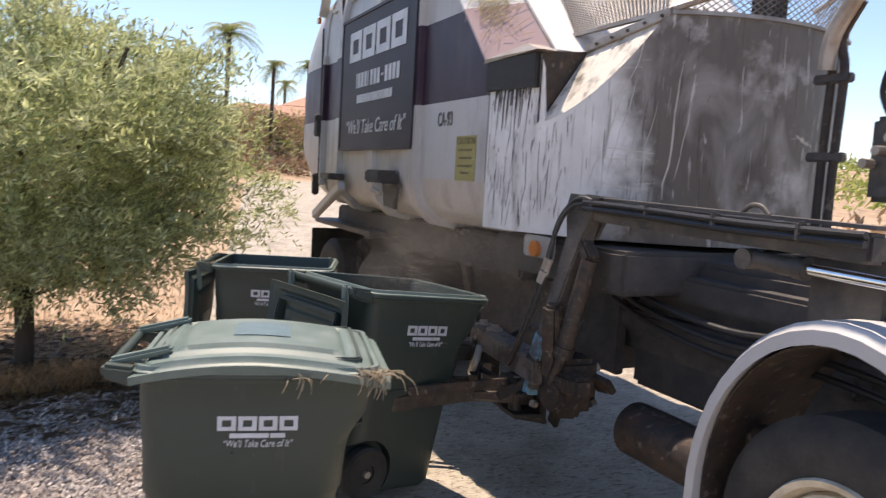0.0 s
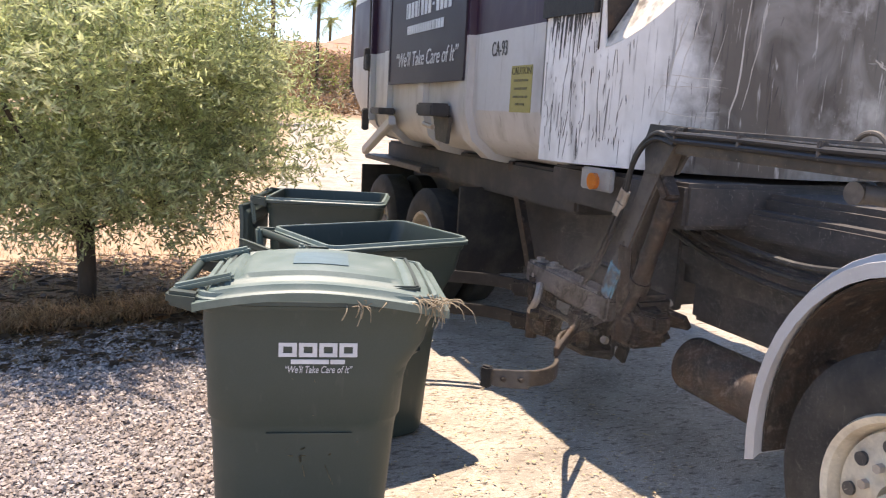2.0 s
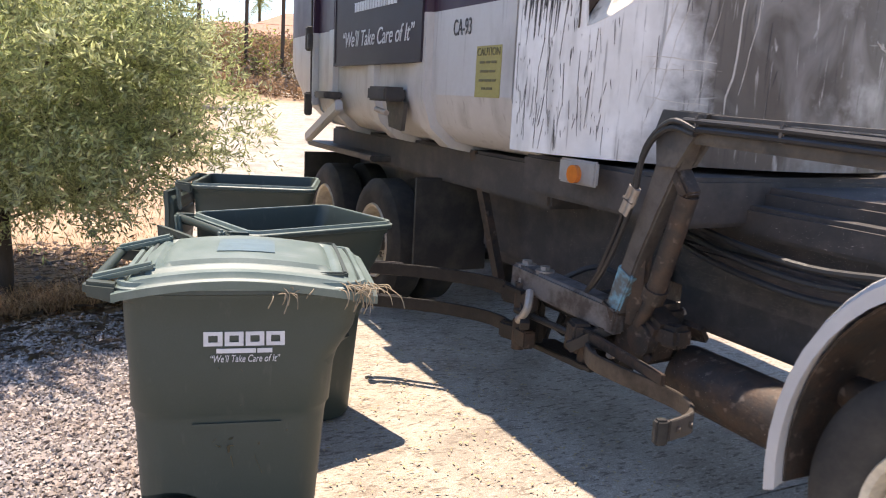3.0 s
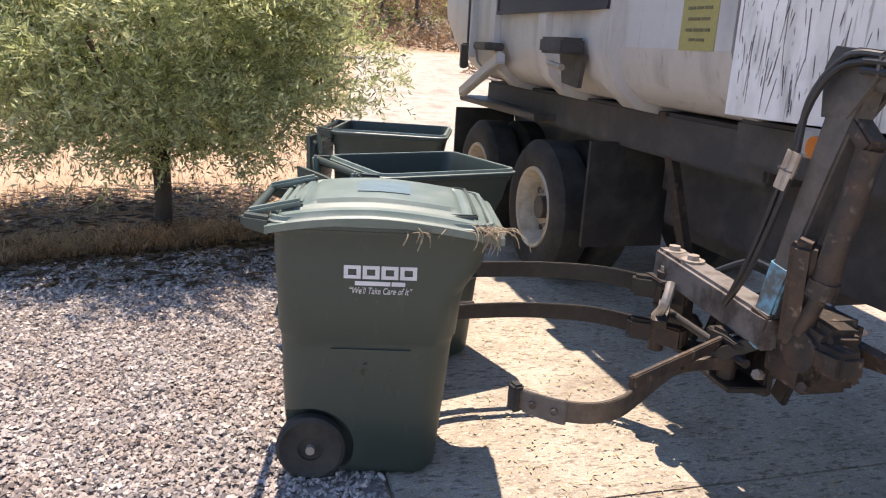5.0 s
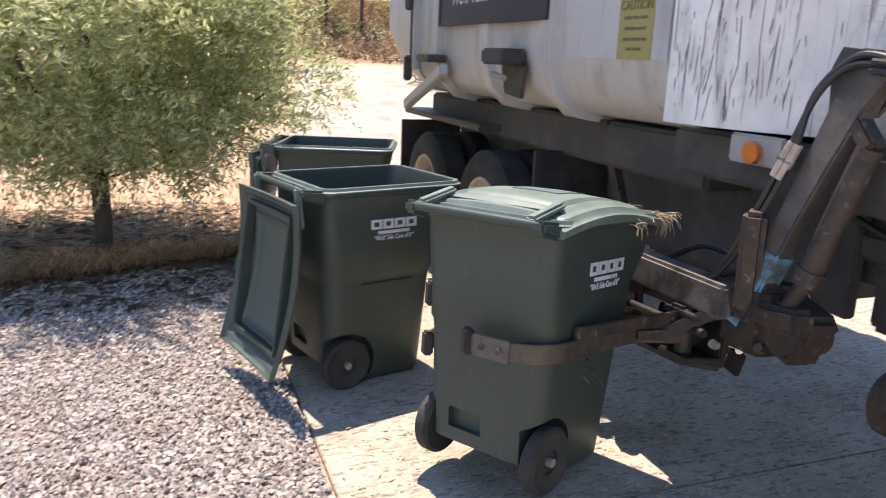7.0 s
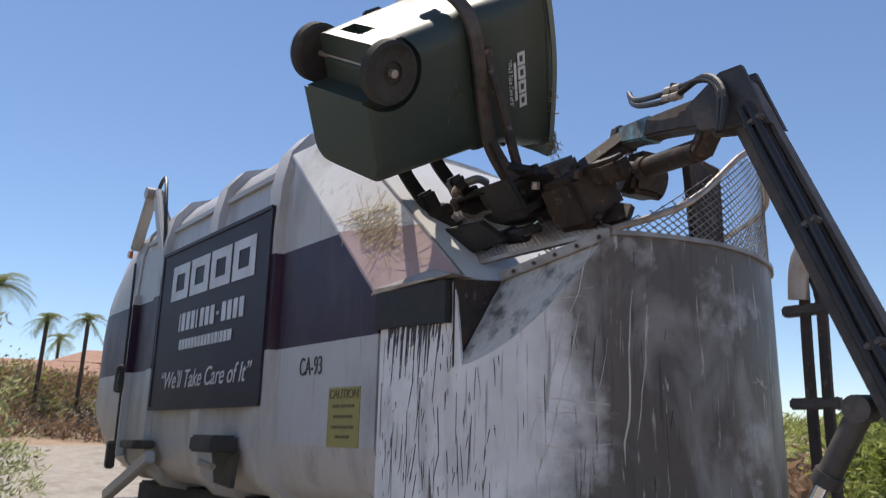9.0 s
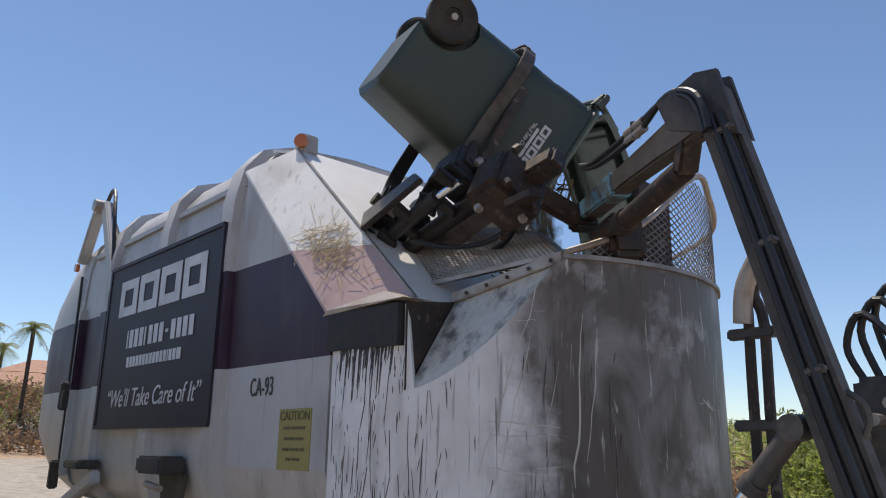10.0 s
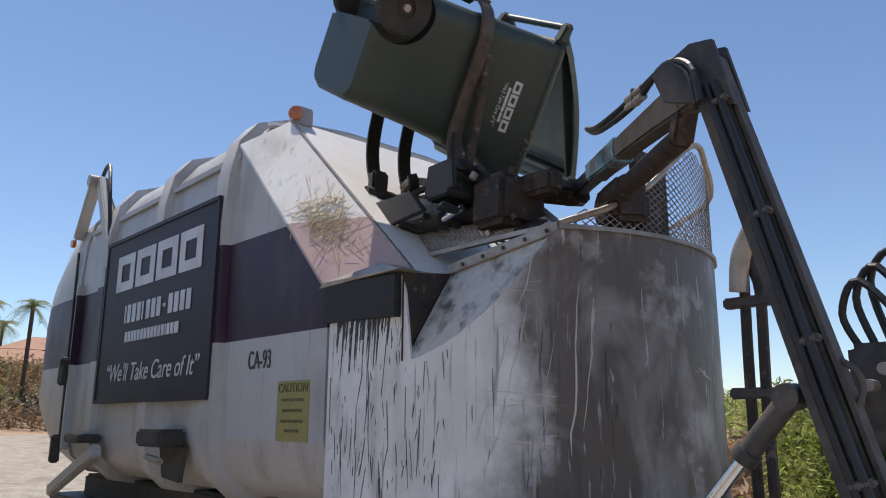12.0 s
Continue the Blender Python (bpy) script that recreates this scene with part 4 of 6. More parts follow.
def spline(pts, n=6):
    """Points of a smooth curve through pts."""
    p, out_ = [Vector(q) for q in pts], []
    for i in range(len(p) - 1):
        a, b, c, d = p[max(i - 1, 0)], p[i], p[i + 1], p[min(i + 2, len(p) - 1)]
        for k in range(n):
            t = k / n
            out_.append(0.5 * (2 * b + (c - a) * t + (2 * a - 5 * b + 4 * c - d) * t * t + (3 * b - a - 3 * c + d) * t ** 3))
    return out_ + [p[-1]]


def blade(bm, pts, heights, thick, z0=0.0):
    """A flat steel band on edge along a curve in the plane."""
    rows = []
    for i, q in enumerate(pts):
        d = pts[min(i + 1, len(pts) - 1)] - pts[max(i - 1, 0)]
        nn = Vector((-d.y, d.x)).normalized() * thick / 2
        u = i / (len(pts) - 1)
        h = heights[0] + (heights[1] - heights[0]) * u
        rows.append([(q.x - nn.x, q.y - nn.y, z0 - h), (q.x + nn.x, q.y + nn.y, z0 - h), (q.x + nn.x, q.y + nn.y, z0 + h), (q.x - nn.x, q.y - nn.y, z0 + h)])
    return loft(bm, rows)


WRAP = {1: ((0, 0), (-0.03, -0.20), (0.027, -0.36), (0.125, -0.553), (0.188, -0.69), (0.195, -0.80), (0.15, -0.885), (0.08, -0.94), (0.0, -0.985)),
        -1: ((0, 0), (-0.085, -0.18), (-0.105, -0.36), (-0.03, -0.625), (0.10, -0.86), (0.18, -0.97), (0.24, -1.03))}


def finger(side):
    """A curved gripping finger that wraps a bin, hinged at its origin and reaching along -y."""
    pts = spline([(x, y) for x, y in WRAP[side]])
    f = part("finger", blade(B(), pts, (0.042, 0.034), 0.018), M_BAND if side > 0 else M_OILSHADE, truck, "curved worn steel gripping finger", bevel=0.003)
    n = len(pts)
    part("tip_plate", blade(B(), [p + Vector((0.014 * side, -0.004)) for p in pts[n - 13:n - 2]], (0.044, 0.040), 0.012), M_STICK, f, "worn bolted plate", bevel=0.003)
    e = pts[-1]
    part("tip_pad", box(B(), (e.x, e.y, 0), (0.05, 0.04, 0.10)), M_RUBBER, f, bevel=0.008)
    for k in (n - 10, n - 5):
        part("tip_bolt", rod(B(), (pts[k].x + 0.02 * side, pts[k].y - 0.006, 0), (pts[k].x + 0.032 * side, pts[k].y - 0.012, 0), 0.012, 6), M_RUST, f)
    part("hinge_pin", rod(B(), (0, 0, -0.085), (0, 0, 0.085), 0.036, 16), M_RUST, f, smooth=True)
    part("pin_bolt", rod(B(), (0, 0, 0.085), (0, 0, 0.11), 0.022, 6), M_BARE, f)
    part("hinge_knuckle", bar(B(), (0, 0, 0), (side * -0.05, 0.12, 0), 0.07, 0.10), M_RUST, f, bevel=0.01)
    if side < 0:
        part("finger_root", box(B(), (-0.02, -0.05, 0), (0.07, 0.18, 0.10)), M_OILSHADE, f, bevel=0.015)
    part("finger_gusset", blade(B(), [pts[0] + Vector((0.03 * side, -0.02)), pts[3] + Vector((0.02 * side, 0)), pts[7] + Vector((0.012 * side, 0))], (0.03, 0.018), 0.03), M_RUST, f)
    return f


f_right, f_left, low_left = finger(1), finger(-1), finger(-1)
part("finger_link", bar(B(), (-0.03, 0.03, 0.075), (0.15, -0.62, 0.06), 0.022, 0.05), M_RUST, f_right, "flat upper bar of the finger", bevel=0.004)
part("link_block", box(B(), (-0.03, 0.02, 0.06), (0.10, 0.13, 0.12)), M_RUST, f_right, bevel=0.015)


# ---------------------------------------------------------------- wheeled bins
def rr(hx, y0, y1, z, r=0.05, n=4):
    """A rounded rectangle at height z."""
    pts = []
    for cx, cy, a0 in ((hx - r, y1 - r, 0), (-hx + r, y1 - r, 90), (-hx + r, y0 + r, 180), (hx - r, y0 + r, 270)):
        for k in range(n + 1):
            a = radians(a0 + 90 * k / n)
            pts.append((cx + r * math.cos(a), cy + r * math.sin(a), z))
    return pts


LIDS = {}


def carve(bm, cutters):
    """A solid with other solids cut out of it."""
    obs = []
    for b in [bm] + cutters:
        me = bpy.data.meshes.new("blank")
        b.to_mesh(me)
        b.free()
        obs.append(new("blank", me))
    for c in obs[1:]:
        md = obs[0].modifiers.new("cut", "BOOLEAN")
        md.operation, md.object, md.solver = "DIFFERENCE", c, "EXACT"
    got = bmesh.new()
    got.from_mesh(bpy.data.meshes.new_from_object(obs[0].evaluated_get(bpy.context.evaluated_depsgraph_get())))
    for o in obs:
        bpy.data.objects.remove(o)
    return got


def make_bin(label, closed):
    bn = tagged(new("wheeled_bin"), label, "wheeled bin", "row of wheeled bins")
    outer = [rr(0.240, -0.335, 0.225, 0.015, 0.08, 6), rr(0.258, -0.345, 0.25, 0.04, 0.10, 6), rr(0.272, -0.362, 0.268, 0.27, 0.11, 6), rr(0.286, -0.372, 0.29, 0.56, 0.11, 6), rr(0.290, -0.376, 0.296, 0.60, 0.11, 6), rr(0.297, -0.383, 0.305, 0.612, 0.11, 6), rr(0.300, -0.385, 0.318, 0.78, 0.10, 6), rr(0.303, -0.386, 0.328, 0.81, 0.09, 6), rr(0.308, -0.39, 0.38, 0.90, 0.08, 6), rr(0.313, -0.39, 0.40, 1.00, 0.07, 6), rr(0.322, -0.398, 0.41, 1.012, 0.07, 6)]
    rim = [rr(0.324, -0.40, 0.412, 1.030, 0.07, 6), rr(0.337, -0.412, 0.427, 1.036, 0.07, 6), rr(0.337, -0.412, 0.427, 1.052, 0.07, 6), rr(0.326, -0.40, 0.416, 1.056, 0.065, 6), rr(0.322, -0.396, 0.41, 1.070, 0.06, 6), rr(0.306, -0.38, 0.394, 1.070, 0.05, 6), rr(0.298, -0.375, 0.385, 1.04, 0.06, 6), rr(0.283, -0.36, 0.28, 0.62, 0.09, 6), rr(0.265, -0.345, 0.26, 0.43, 0.09, 6), rr(0.24, -0.06, 0.23, 0.335, 0.06, 6), rr(0.21, -0.05, 0.20, 0.07, 0.05, 6)]
    cut = []
    for sx_ in (-1, 1):
        cut.append(rod(B(), (sx_ * 0.205, -0.245, 0.135), (sx_ * 0.42, -0.245, 0.135), 0.168, 40))
    cut.append(box(B(), (0, -0.34, 0.03), (0.8, 0.40, 0.19)))
    cut.append(box(B(), (-0.05, -0.39, 0.225), (0.16, 0.13, 0.085)))
    part("body", carve(loft(B(), outer + rim), cut), M_BIN, bn, smooth=True)
    # Paler ring puts the rim's bright highlight into colour, along with its wear.
    part("rim_edge", loft(B(), [rr(0.3375, -0.4125, 0.4275, 1.050, 0.07, 6), rr(0.338, -0.413, 0.428, 1.056, 0.07, 6), rr(0.330, -0.405, 0.420, 1.060, 0.068, 6), rr(0.324, -0.399, 0.413, 1.074, 0.06, 6), rr(0.310, -0.384, 0.398, 1.074, 0.05, 6), rr(0.308, -0.382, 0.396, 1.066, 0.05, 6)], caps=False), M_LID, bn, "worn rim edge, pale with painted highlight", smooth=True)
    part("front_ledge", loft(B(), [rr(0.20, 0.23, 0.345, 0.815, 0.03), rr(0.21, 0.25, 0.375, 0.84, 0.03)]), M_BIN, bn, smooth=True)
    part("axle_housing", box(B(), (0, -0.235, 0.135), (0.36, 0.06, 0.05)), M_BIN, bn, bevel=0.02)
    part("axle", rod(B(), (-0.26, -0.245, 0.135), (0.26, -0.245, 0.135), 0.014), M_BARE, bn)
    for s in (-1, 1):
        m = pose(s * 0.262, -0.245, 0.135, 0, 90 * s, 0)
        w = part("wheel", lathe(B(), [(0.05, -0.03), (0.12, -0.035), (0.135, -0.022), (0.135, 0.022), (0.12, 0.035), (0.10, 0.022), (0.05, 0.026)], m, 36), M_RUBBER, bn, smooth=True)
        part("wheel_disc", rod(B(), m @ Vector((0, 0, -0.02)), m @ Vector((0, 0, 0.014)), 0.105, 28), M_RUBBER, w)
        part("hub_cap", rod(B(), m @ Vector((0, 0, 0.01)), m @ Vector((0, 0, 0.04)), 0.018, 12), M_BARE, w)
        part("handle_bracket", loft(B(), [[(s * 0.30 - 0.03, -0.39, 1.00), (s * 0.30 + 0.03, -0.39, 1.00), (s * 0.30 + 0.03, -0.39, 1.068), (s * 0.30 - 0.03, -0.39, 1.068)], [(s * 0.29 - 0.03, -0.50, 1.03), (s * 0.29 + 0.03, -0.50, 1.03), (s * 0.29 + 0.03, -0.50, 1.078), (s * 0.29 - 0.03, -0.50, 1.078)]]), M_BIN, bn, bevel=0.012)
        part("side_mark_ridge", box(B(), (s * 0.288, -0.02, 0.56), (0.012, 0.30, 0.008)), M_BIN, bn)
    part("handle", rod(B(), (-0.29, -0.478, 1.056), (0.29, -0.478, 1.056), 0.018, 14), M_BIN, bn, smooth=True)
    # lid, built closed and hinged on the handle bar
    lid = new("lid")
    LIDS[label] = lid
    lid.parent = bn
    lid.matrix_basis = pose(0, -0.455, 1.075)
    prof = lambda u: 0.03 + 0.055 * (1 - ((0.48 - u) / 0.48) ** 2) if u < 0.48 else 0.085 - 0.055 * ((u - 0.48) / 0.52) ** 1.6
    def sheet_ring(inset, lift, v0, v1, n=14):
        top = []
        for k in range(n + 1):
            u = v0 + (v1 - v0) * k / n
            y = 0.90 * u
            hx = 0.345 - inset
            z = prof(u) + lift
            top.append([(-hx, y, z - 0.05), (-hx + 0.012, y, z - 0.008), (-hx + 0.05, y, z + 0.004), (0, y, z + 0.02), (hx - 0.05, y, z + 0.004), (hx - 0.012, y, z - 0.008), (hx, y, z - 0.05), (hx - 0.02, y, z - 0.055), (0, y, z - 0.0), (-hx + 0.02, y, z - 0.055)])
        return top
    # a pressed lid: flange, step and raised panel, all in one skin
    bm = B()
    nx, ny, hx_, len_ = 46, 52, 0.348, 0.905

    def lid_z(x, y):
        cy_ = len_ / 2
        qx, qy = abs(x) - (hx_ - 0.07), abs(y - 0.03 - cy_ + 0.015) - (cy_ - 0.045 - 0.07)
        d = 0.07 - (math.hypot(max(qx, 0), max(qy, 0)) + min(max(qx, qy), 0))
        st = lambda a, w: min(1, max(0, (d - a) / w))
        ridge = 0.010 * st(0.075, 0.008) - 0.012 * st(0.102, 0.008)
        return prof(min(1, max(0, y / 0.9))) - 0.055 + 0.022 * st(0.018, 0.010) + ridge + 0.016 * st(0.125, 0.012) - 0.02 * (x / hx_) ** 2

    xs_ = [hx_ * math.sin(math.pi / 2 * (2 * i / nx - 1)) * 0.35 + 0.65 * hx_ * (2 * i / nx - 1) for i in range(nx + 1)]
    ys_ = [0.045 + (len_ - 0.045) * j / ny for j in range(ny + 1)]
    up = [[bm.verts.new((x, y, lid_z(x, y))) for x in xs_] for y in ys_]
    lo_ = [[bm.verts.new((x * 0.985, y, lid_z(x, y) - (0.028 if i in (0, nx) or j in (0, ny) else 0.012))) for i, x in enumerate(xs_)] for j, y in enumerate(ys_)]
    for g in (up, lo_):
        for a_, b_ in zip(g, g[1:]):
            for i in range(nx):
                bm.faces.new((a_[i], a_[i + 1], b_[i + 1], b_[i]))
    loop_ = [(0, i) for i in range(nx)] + [(j, nx) for j in range(ny)] + [(ny, i) for i in range(nx, 0, -1)] + [(j, 0) for j in range(ny, 0, -1)]
    for (a_, b_), (c_, d_) in zip(loop_, loop_[1:] + loop_[:1]):
        bm.faces.new((up[a_][b_], lo_[a_][b_], lo_[c_][d_], up[c_][d_]))
    bmesh.ops.recalc_face_normals(bm, faces=bm.faces)
    part("lid_shell", bm, M_LID if closed else M_LIDIN, lid, "sun-bleached green lid shell" if closed else "dull green underside of the lid, shade painted in", smooth=True)
    part("center_label", loft(B(), [[(x, y, lid_z(x, y) + dz) for x, dz in ((-0.10, 0.001), (0.0, 0.001), (0.12, 0.001), (0.12, 0.004), (0.0, 0.004), (-0.10, 0.004))] for y in (0.36, 0.40, 0.44, 0.48, 0.52, 0.56)]), M_PATCH, lid, "blue-grey moulded panel")
    for s in (-1, 1):
        part("hinge_strap", bar(B(), (s * 0.25, -0.03, -0.004), (s * 0.25, 0.17, 0.044), 0.045, 0.028), M_LID, lid, bevel=0.01)
    for a, c in (((-0.265, 0.12), (-0.265, 0.80)), ((0.265, 0.12), (0.265, 0.80)), ((-0.265, 0.12), (0.265, 0.12)), ((-0.265, 0.80), (0.265, 0.80))):
        part("inner_rib", bar(B(), (*a, -0.005), (*c, -0.005), 0.022, 0.055), M_BIN, lid, "dark moulded rib under the lid", bevel=0.006)
    part("front_lip", bar(B(), (-0.27, 0.90, -0.042), (0.27, 0.90, -0.042), 0.03, 0.022), M_LID, lid, bevel=0.008)
    if not closed:
        lid.matrix_basis = pose(0, -0.505, 1.05, 262, 0, 0)
    for s in (1, -1):
        r = (90, 0, 90) if s > 0 else (90, 0, -90)
        logo(bn, (s * 0.309, 0.005, 0.875), 0.275, 0.05, r, M_LETTER)
        bars(bn, (s * 0.3075, 0.005, 0.832), [0.13, 0.05], 0.016, r, M_LETTER, 0.3)
        t = text("slogan", "\u201cWe'll Take Care of It\u201d", 0.036, (s * 0.3055, 0.005, 0.802), bn, M_LETTER, rot=r, sx=0.68, shear=0.25)
    return bn


bin_near = make_bin("dark green plastic wheeled bin, closed lid, stuffed with dry grass", True)
def straw_tuft(n, at, reach, seed):
    rg_, bm = random.Random(seed), B()
    for k in range(n):
        p = Vector(at) + Vector((rg_.gauss(0, 0.012), rg_.gauss(0, 0.03), rg_.uniform(-0.012, 0.006)))
        d = Vector((rg_.uniform(0.2, 1.0), rg_.uniform(-0.4, 1.0), rg_.uniform(-1.3, 0.15))).normalized() * reach * rg_.uniform(0.35, 1.2)
        tube(bm, [p - d * 0.3, p + d * 0.5 + Vector((0.01, 0.01, 0.015)), p + d], rg_.uniform(0.0012, 0.0025), 4)
    return tagged(part("straw_tuft", bm, M_HAY, bin_near, "tuft of dry grass under the lid"), kind="stuff")


straw_tuft(46, (0.32, 0.385, 1.055), 0.075, 4)
straw_tuft(12, (0.335, 0.15, 1.045), 0.06, 5)
bin_mid = make_bin("dark green plastic wheeled bin, empty, lid hanging open", False)
bin_far = make_bin("dark green plastic wheeled bin, open and empty, beside the tree", False)
bin_far.matrix_basis = pose(-2.20, -0.92, 0.005, 0, 0, -20)


# ---------------------------------------------------------------- tree
def leaf_material(name, a, b):
    m = mat(name, a, 0.6, dirt=b, amount=0.9, scale=3, fine=30, bump=0.0, var=0.3)
    n, l = m.node_tree.nodes, m.node_tree.links
    g = n.new("ShaderNodeNewGeometry")
    hs = [k for k in n if k.type == "HUE_SAT"][0]
    vr = n.new("ShaderNodeMapRange")
    vr.inputs[3].default_value, vr.inputs[4].default_value = 0.5, 1.6
    l.new(g.outputs["Random Per Island"], vr.inputs[0])
    l.new(vr.outputs[0], hs.inputs["Value"])
    n["Principled BSDF"].inputs["Transmission Weight"].default_value = 0.0
    tr, ad = n.new("ShaderNodeBsdfTranslucent"), n.new("ShaderNodeMixShader")
    l.new(hs.outputs[0], tr.inputs[0])
    ad.inputs[0].default_value = 0.48
    l.new(n["Principled BSDF"].outputs[0], ad.inputs[1])
    l.new(tr.outputs[0], ad.inputs[2])
    l.new(ad.outputs[0], n["Material Output"].inputs[0])
    return m


M_LEAF = leaf_material("olive_leaf", (0.38, 0.42, 0.20), (0.56, 0.57, 0.36))
M_PALM = leaf_material("palm_leaf", (0.17, 0.21, 0.06), (0.30, 0.29, 0.12))
M_BRUSH = leaf_material("dry_brush", (0.24, 0.16, 0.09), (0.34, 0.21, 0.13))
M_SHRUB = leaf_material("green_shrub", (0.22, 0.28, 0.06), (0.36, 0.36, 0.13))


def leaves(name, clumps, per, leaf, material, parent, seed, spread=0.22, label=""):
    rng = np.random.default_rng(seed)
    vs, fs = [], []
    for c in clumps:
        tw = rng.normal(size=3)
        tw[2] = abs(tw[2]) * 0.4
        tw /= np.linalg.norm(tw)
        for k in range(per):
            p = np.array(c) + rng.normal(size=3) * spread * 0.55
            d = tw * 0.8 + rng.normal(size=3) * 0.7
            d /= np.linalg.norm(d)
            w = np.cross(d, rng.normal(size=3))
            w *= leaf * 0.14 / (np.linalg.norm(w) + 1e-6)
            L = leaf * rng.uniform(0.6, 1.25)
            i = len(vs)
            vs += [tuple(p), tuple(p + d * L * 0.5 + w), tuple(p + d * L), tuple(p + d * L * 0.5 - w)]
            fs.append((i, i + 1, i + 2, i + 3))
    me = bpy.data.meshes.new(name)
    me.from_pydata(vs, [], fs)
    me.materials.append(material)
    ob = new(name, me)
    ob.parent = parent
    if label:
        ob["label"] = label
    return ob


tree = tagged(new("olive_tree"), "bushy grey-green olive tree on dry soil", "tree")
tree.location = (-3.78, -2.66, -0.03)
bm = B()
tube(bm, [(0, 0, -0.05), (0.02, 0.01, 0.25), (-0.02, 0.0, 0.55), (0.03, 0.02, 0.85)], 0.075, 10)
part("trunk", bm, M_BARK, tree, smooth=True)
rng = random.Random(5)
clumps = []
for k in range(14):
    a = 6.2832 * k / 14 + rng.uniform(-0.2, 0.2)
    r, z = rng.uniform(0.5, 1.5), rng.uniform(1.2, 2.7)
    e = Vector((r * math.cos(a), r * math.sin(a), z))
    tube_pts = [(0.02, 0.01, 0.5 + 0.03 * (k % 5)), tuple(e * 0.45 + Vector((0, 0, 0.25))), tuple(e)]
    part("limb", tube(B(), tube_pts, 0.016, 6), M_BARK, tree)
for k in range(1800):
    a, b = rng.uniform(0, 6.2832), rng.uniform(-1, 1)
    rad = rng.uniform(0.30, 1.0) ** 0.55
    lump = 0.98 + 0.42 * noise.noise((1.9 * math.cos(a), 1.9 * math.sin(a), 2.2 * b)) + 0.16 * noise.noise((5 * math.cos(a), 5 * math.sin(a), 5 * b + 3))
    h = math.sqrt(1 - b * b)
    x, y, z = 1.70 * rad * lump * h * math.cos(a), 1.80 * rad * lump * h * math.sin(a) - 0.12, 1.70 + 1.22 * rad * lump * b
    if z < 0.66 + 0.45 * abs(noise.noise((x * 1.6, y * 1.6, 1))):
        continue
    if noise.noise((x * 2.3, y * 2.3, z * 2.3)) < -0.40:
        continue
    clumps.append((x, y, z))


def twigs(name, clumps, per, leaf, material, parent, seed, label):
    """Sprays: narrow leaves in two ranks along short twigs that point outwards and up."""
    rg = np.random.default_rng(seed)
    vs, fs = [], []
    for c in clumps:
        c = np.array(c)
        o = c - np.array([0, 0, 1.2])
        for s in range(6):
            d = o / (np.linalg.norm(o) + 1e-6) * 0.8 + rg.normal(size=3) * 0.55 + np.array([0, 0, 0.35])
            d /= np.linalg.norm(d)
            p0 = c + rg.normal(size=3) * 0.09
            length = rg.uniform(0.16, 0.38)
            side = np.cross(d, rg.normal(size=3))
            side /= np.linalg.norm(side) + 1e-6
            for q in range(per):
                u = (q + rg.random()) / per
                p = p0 + d * length * u + np.array([0, 0, -0.10 * u * u])
                l = d * rg.uniform(0.3, 0.9) + side * (1 if q % 2 else -1) * rg.uniform(0.4, 1.0) + rg.normal(size=3) * 0.35
                l /= np.linalg.norm(l)
                w = np.cross(l, rg.normal(size=3))
                w *= leaf * 0.11 / (np.linalg.norm(w) + 1e-6)
                L = leaf * rg.uniform(0.6, 1.2)
                i = len(vs)
                vs += [tuple(p), tuple(p + l * L * 0.5 + w), tuple(p + l * L), tuple(p + l * L * 0.5 - w)]
                fs.append((i, i + 1, i + 2, i + 3))
    me = bpy.data.meshes.new(name)
    me.from_pydata(vs, [], fs)
    me.materials.append(material)
    ob = new(name, me)
    ob.parent = parent
    ob["label"] = label
    return ob


twigs("crown", clumps, 17, 0.074, M_LEAF, tree, 3, "airy sprays of narrow grey-green leaves")

# ---------------------------------------------------------------- barrel and hose on the soil
barrel = tagged(new("barrel"), "black plastic barrel lying on dry soil", "barrel")
barrel.matrix_basis = pose(-4.15, -4.62, 0.30, 0, 90, 40)
part("drum", lathe(B(), [(0.0, -0.42), (0.27, -0.42), (0.30, -0.38), (0.30, -0.2), (0.31, -0.19), (0.31, 0.19), (0.30, 0.2), (0.30, 0.38), (0.27, 0.42), (0.0, 0.42)], Matrix(), 32), M_RUBBER, barrel, smooth=True)
part("drum_handle", tube(B(), [(-0.29, 0.05, 0.35), (-0.36, 0.0, 0.42), (-0.38, -0.05, 0.48), (-0.27, -0.1, 0.43)], 0.014), M_RUBBER, barrel)

hose = tagged(part("garden_hose", tube(B(), [(-12.5, -3.0, 0.0), (-10.5, -3.9, 0.0), (-9.2, -4.6, 0.0), (-8.6, -5.2, 0.0), (-8.9, -5.7, 0.0), (-8.2, -6.3, 0.0), (-8.4, -7.2, 0.0)], 0.022), M_HOSE), "dark garden hose lying on bare soil", "hose")


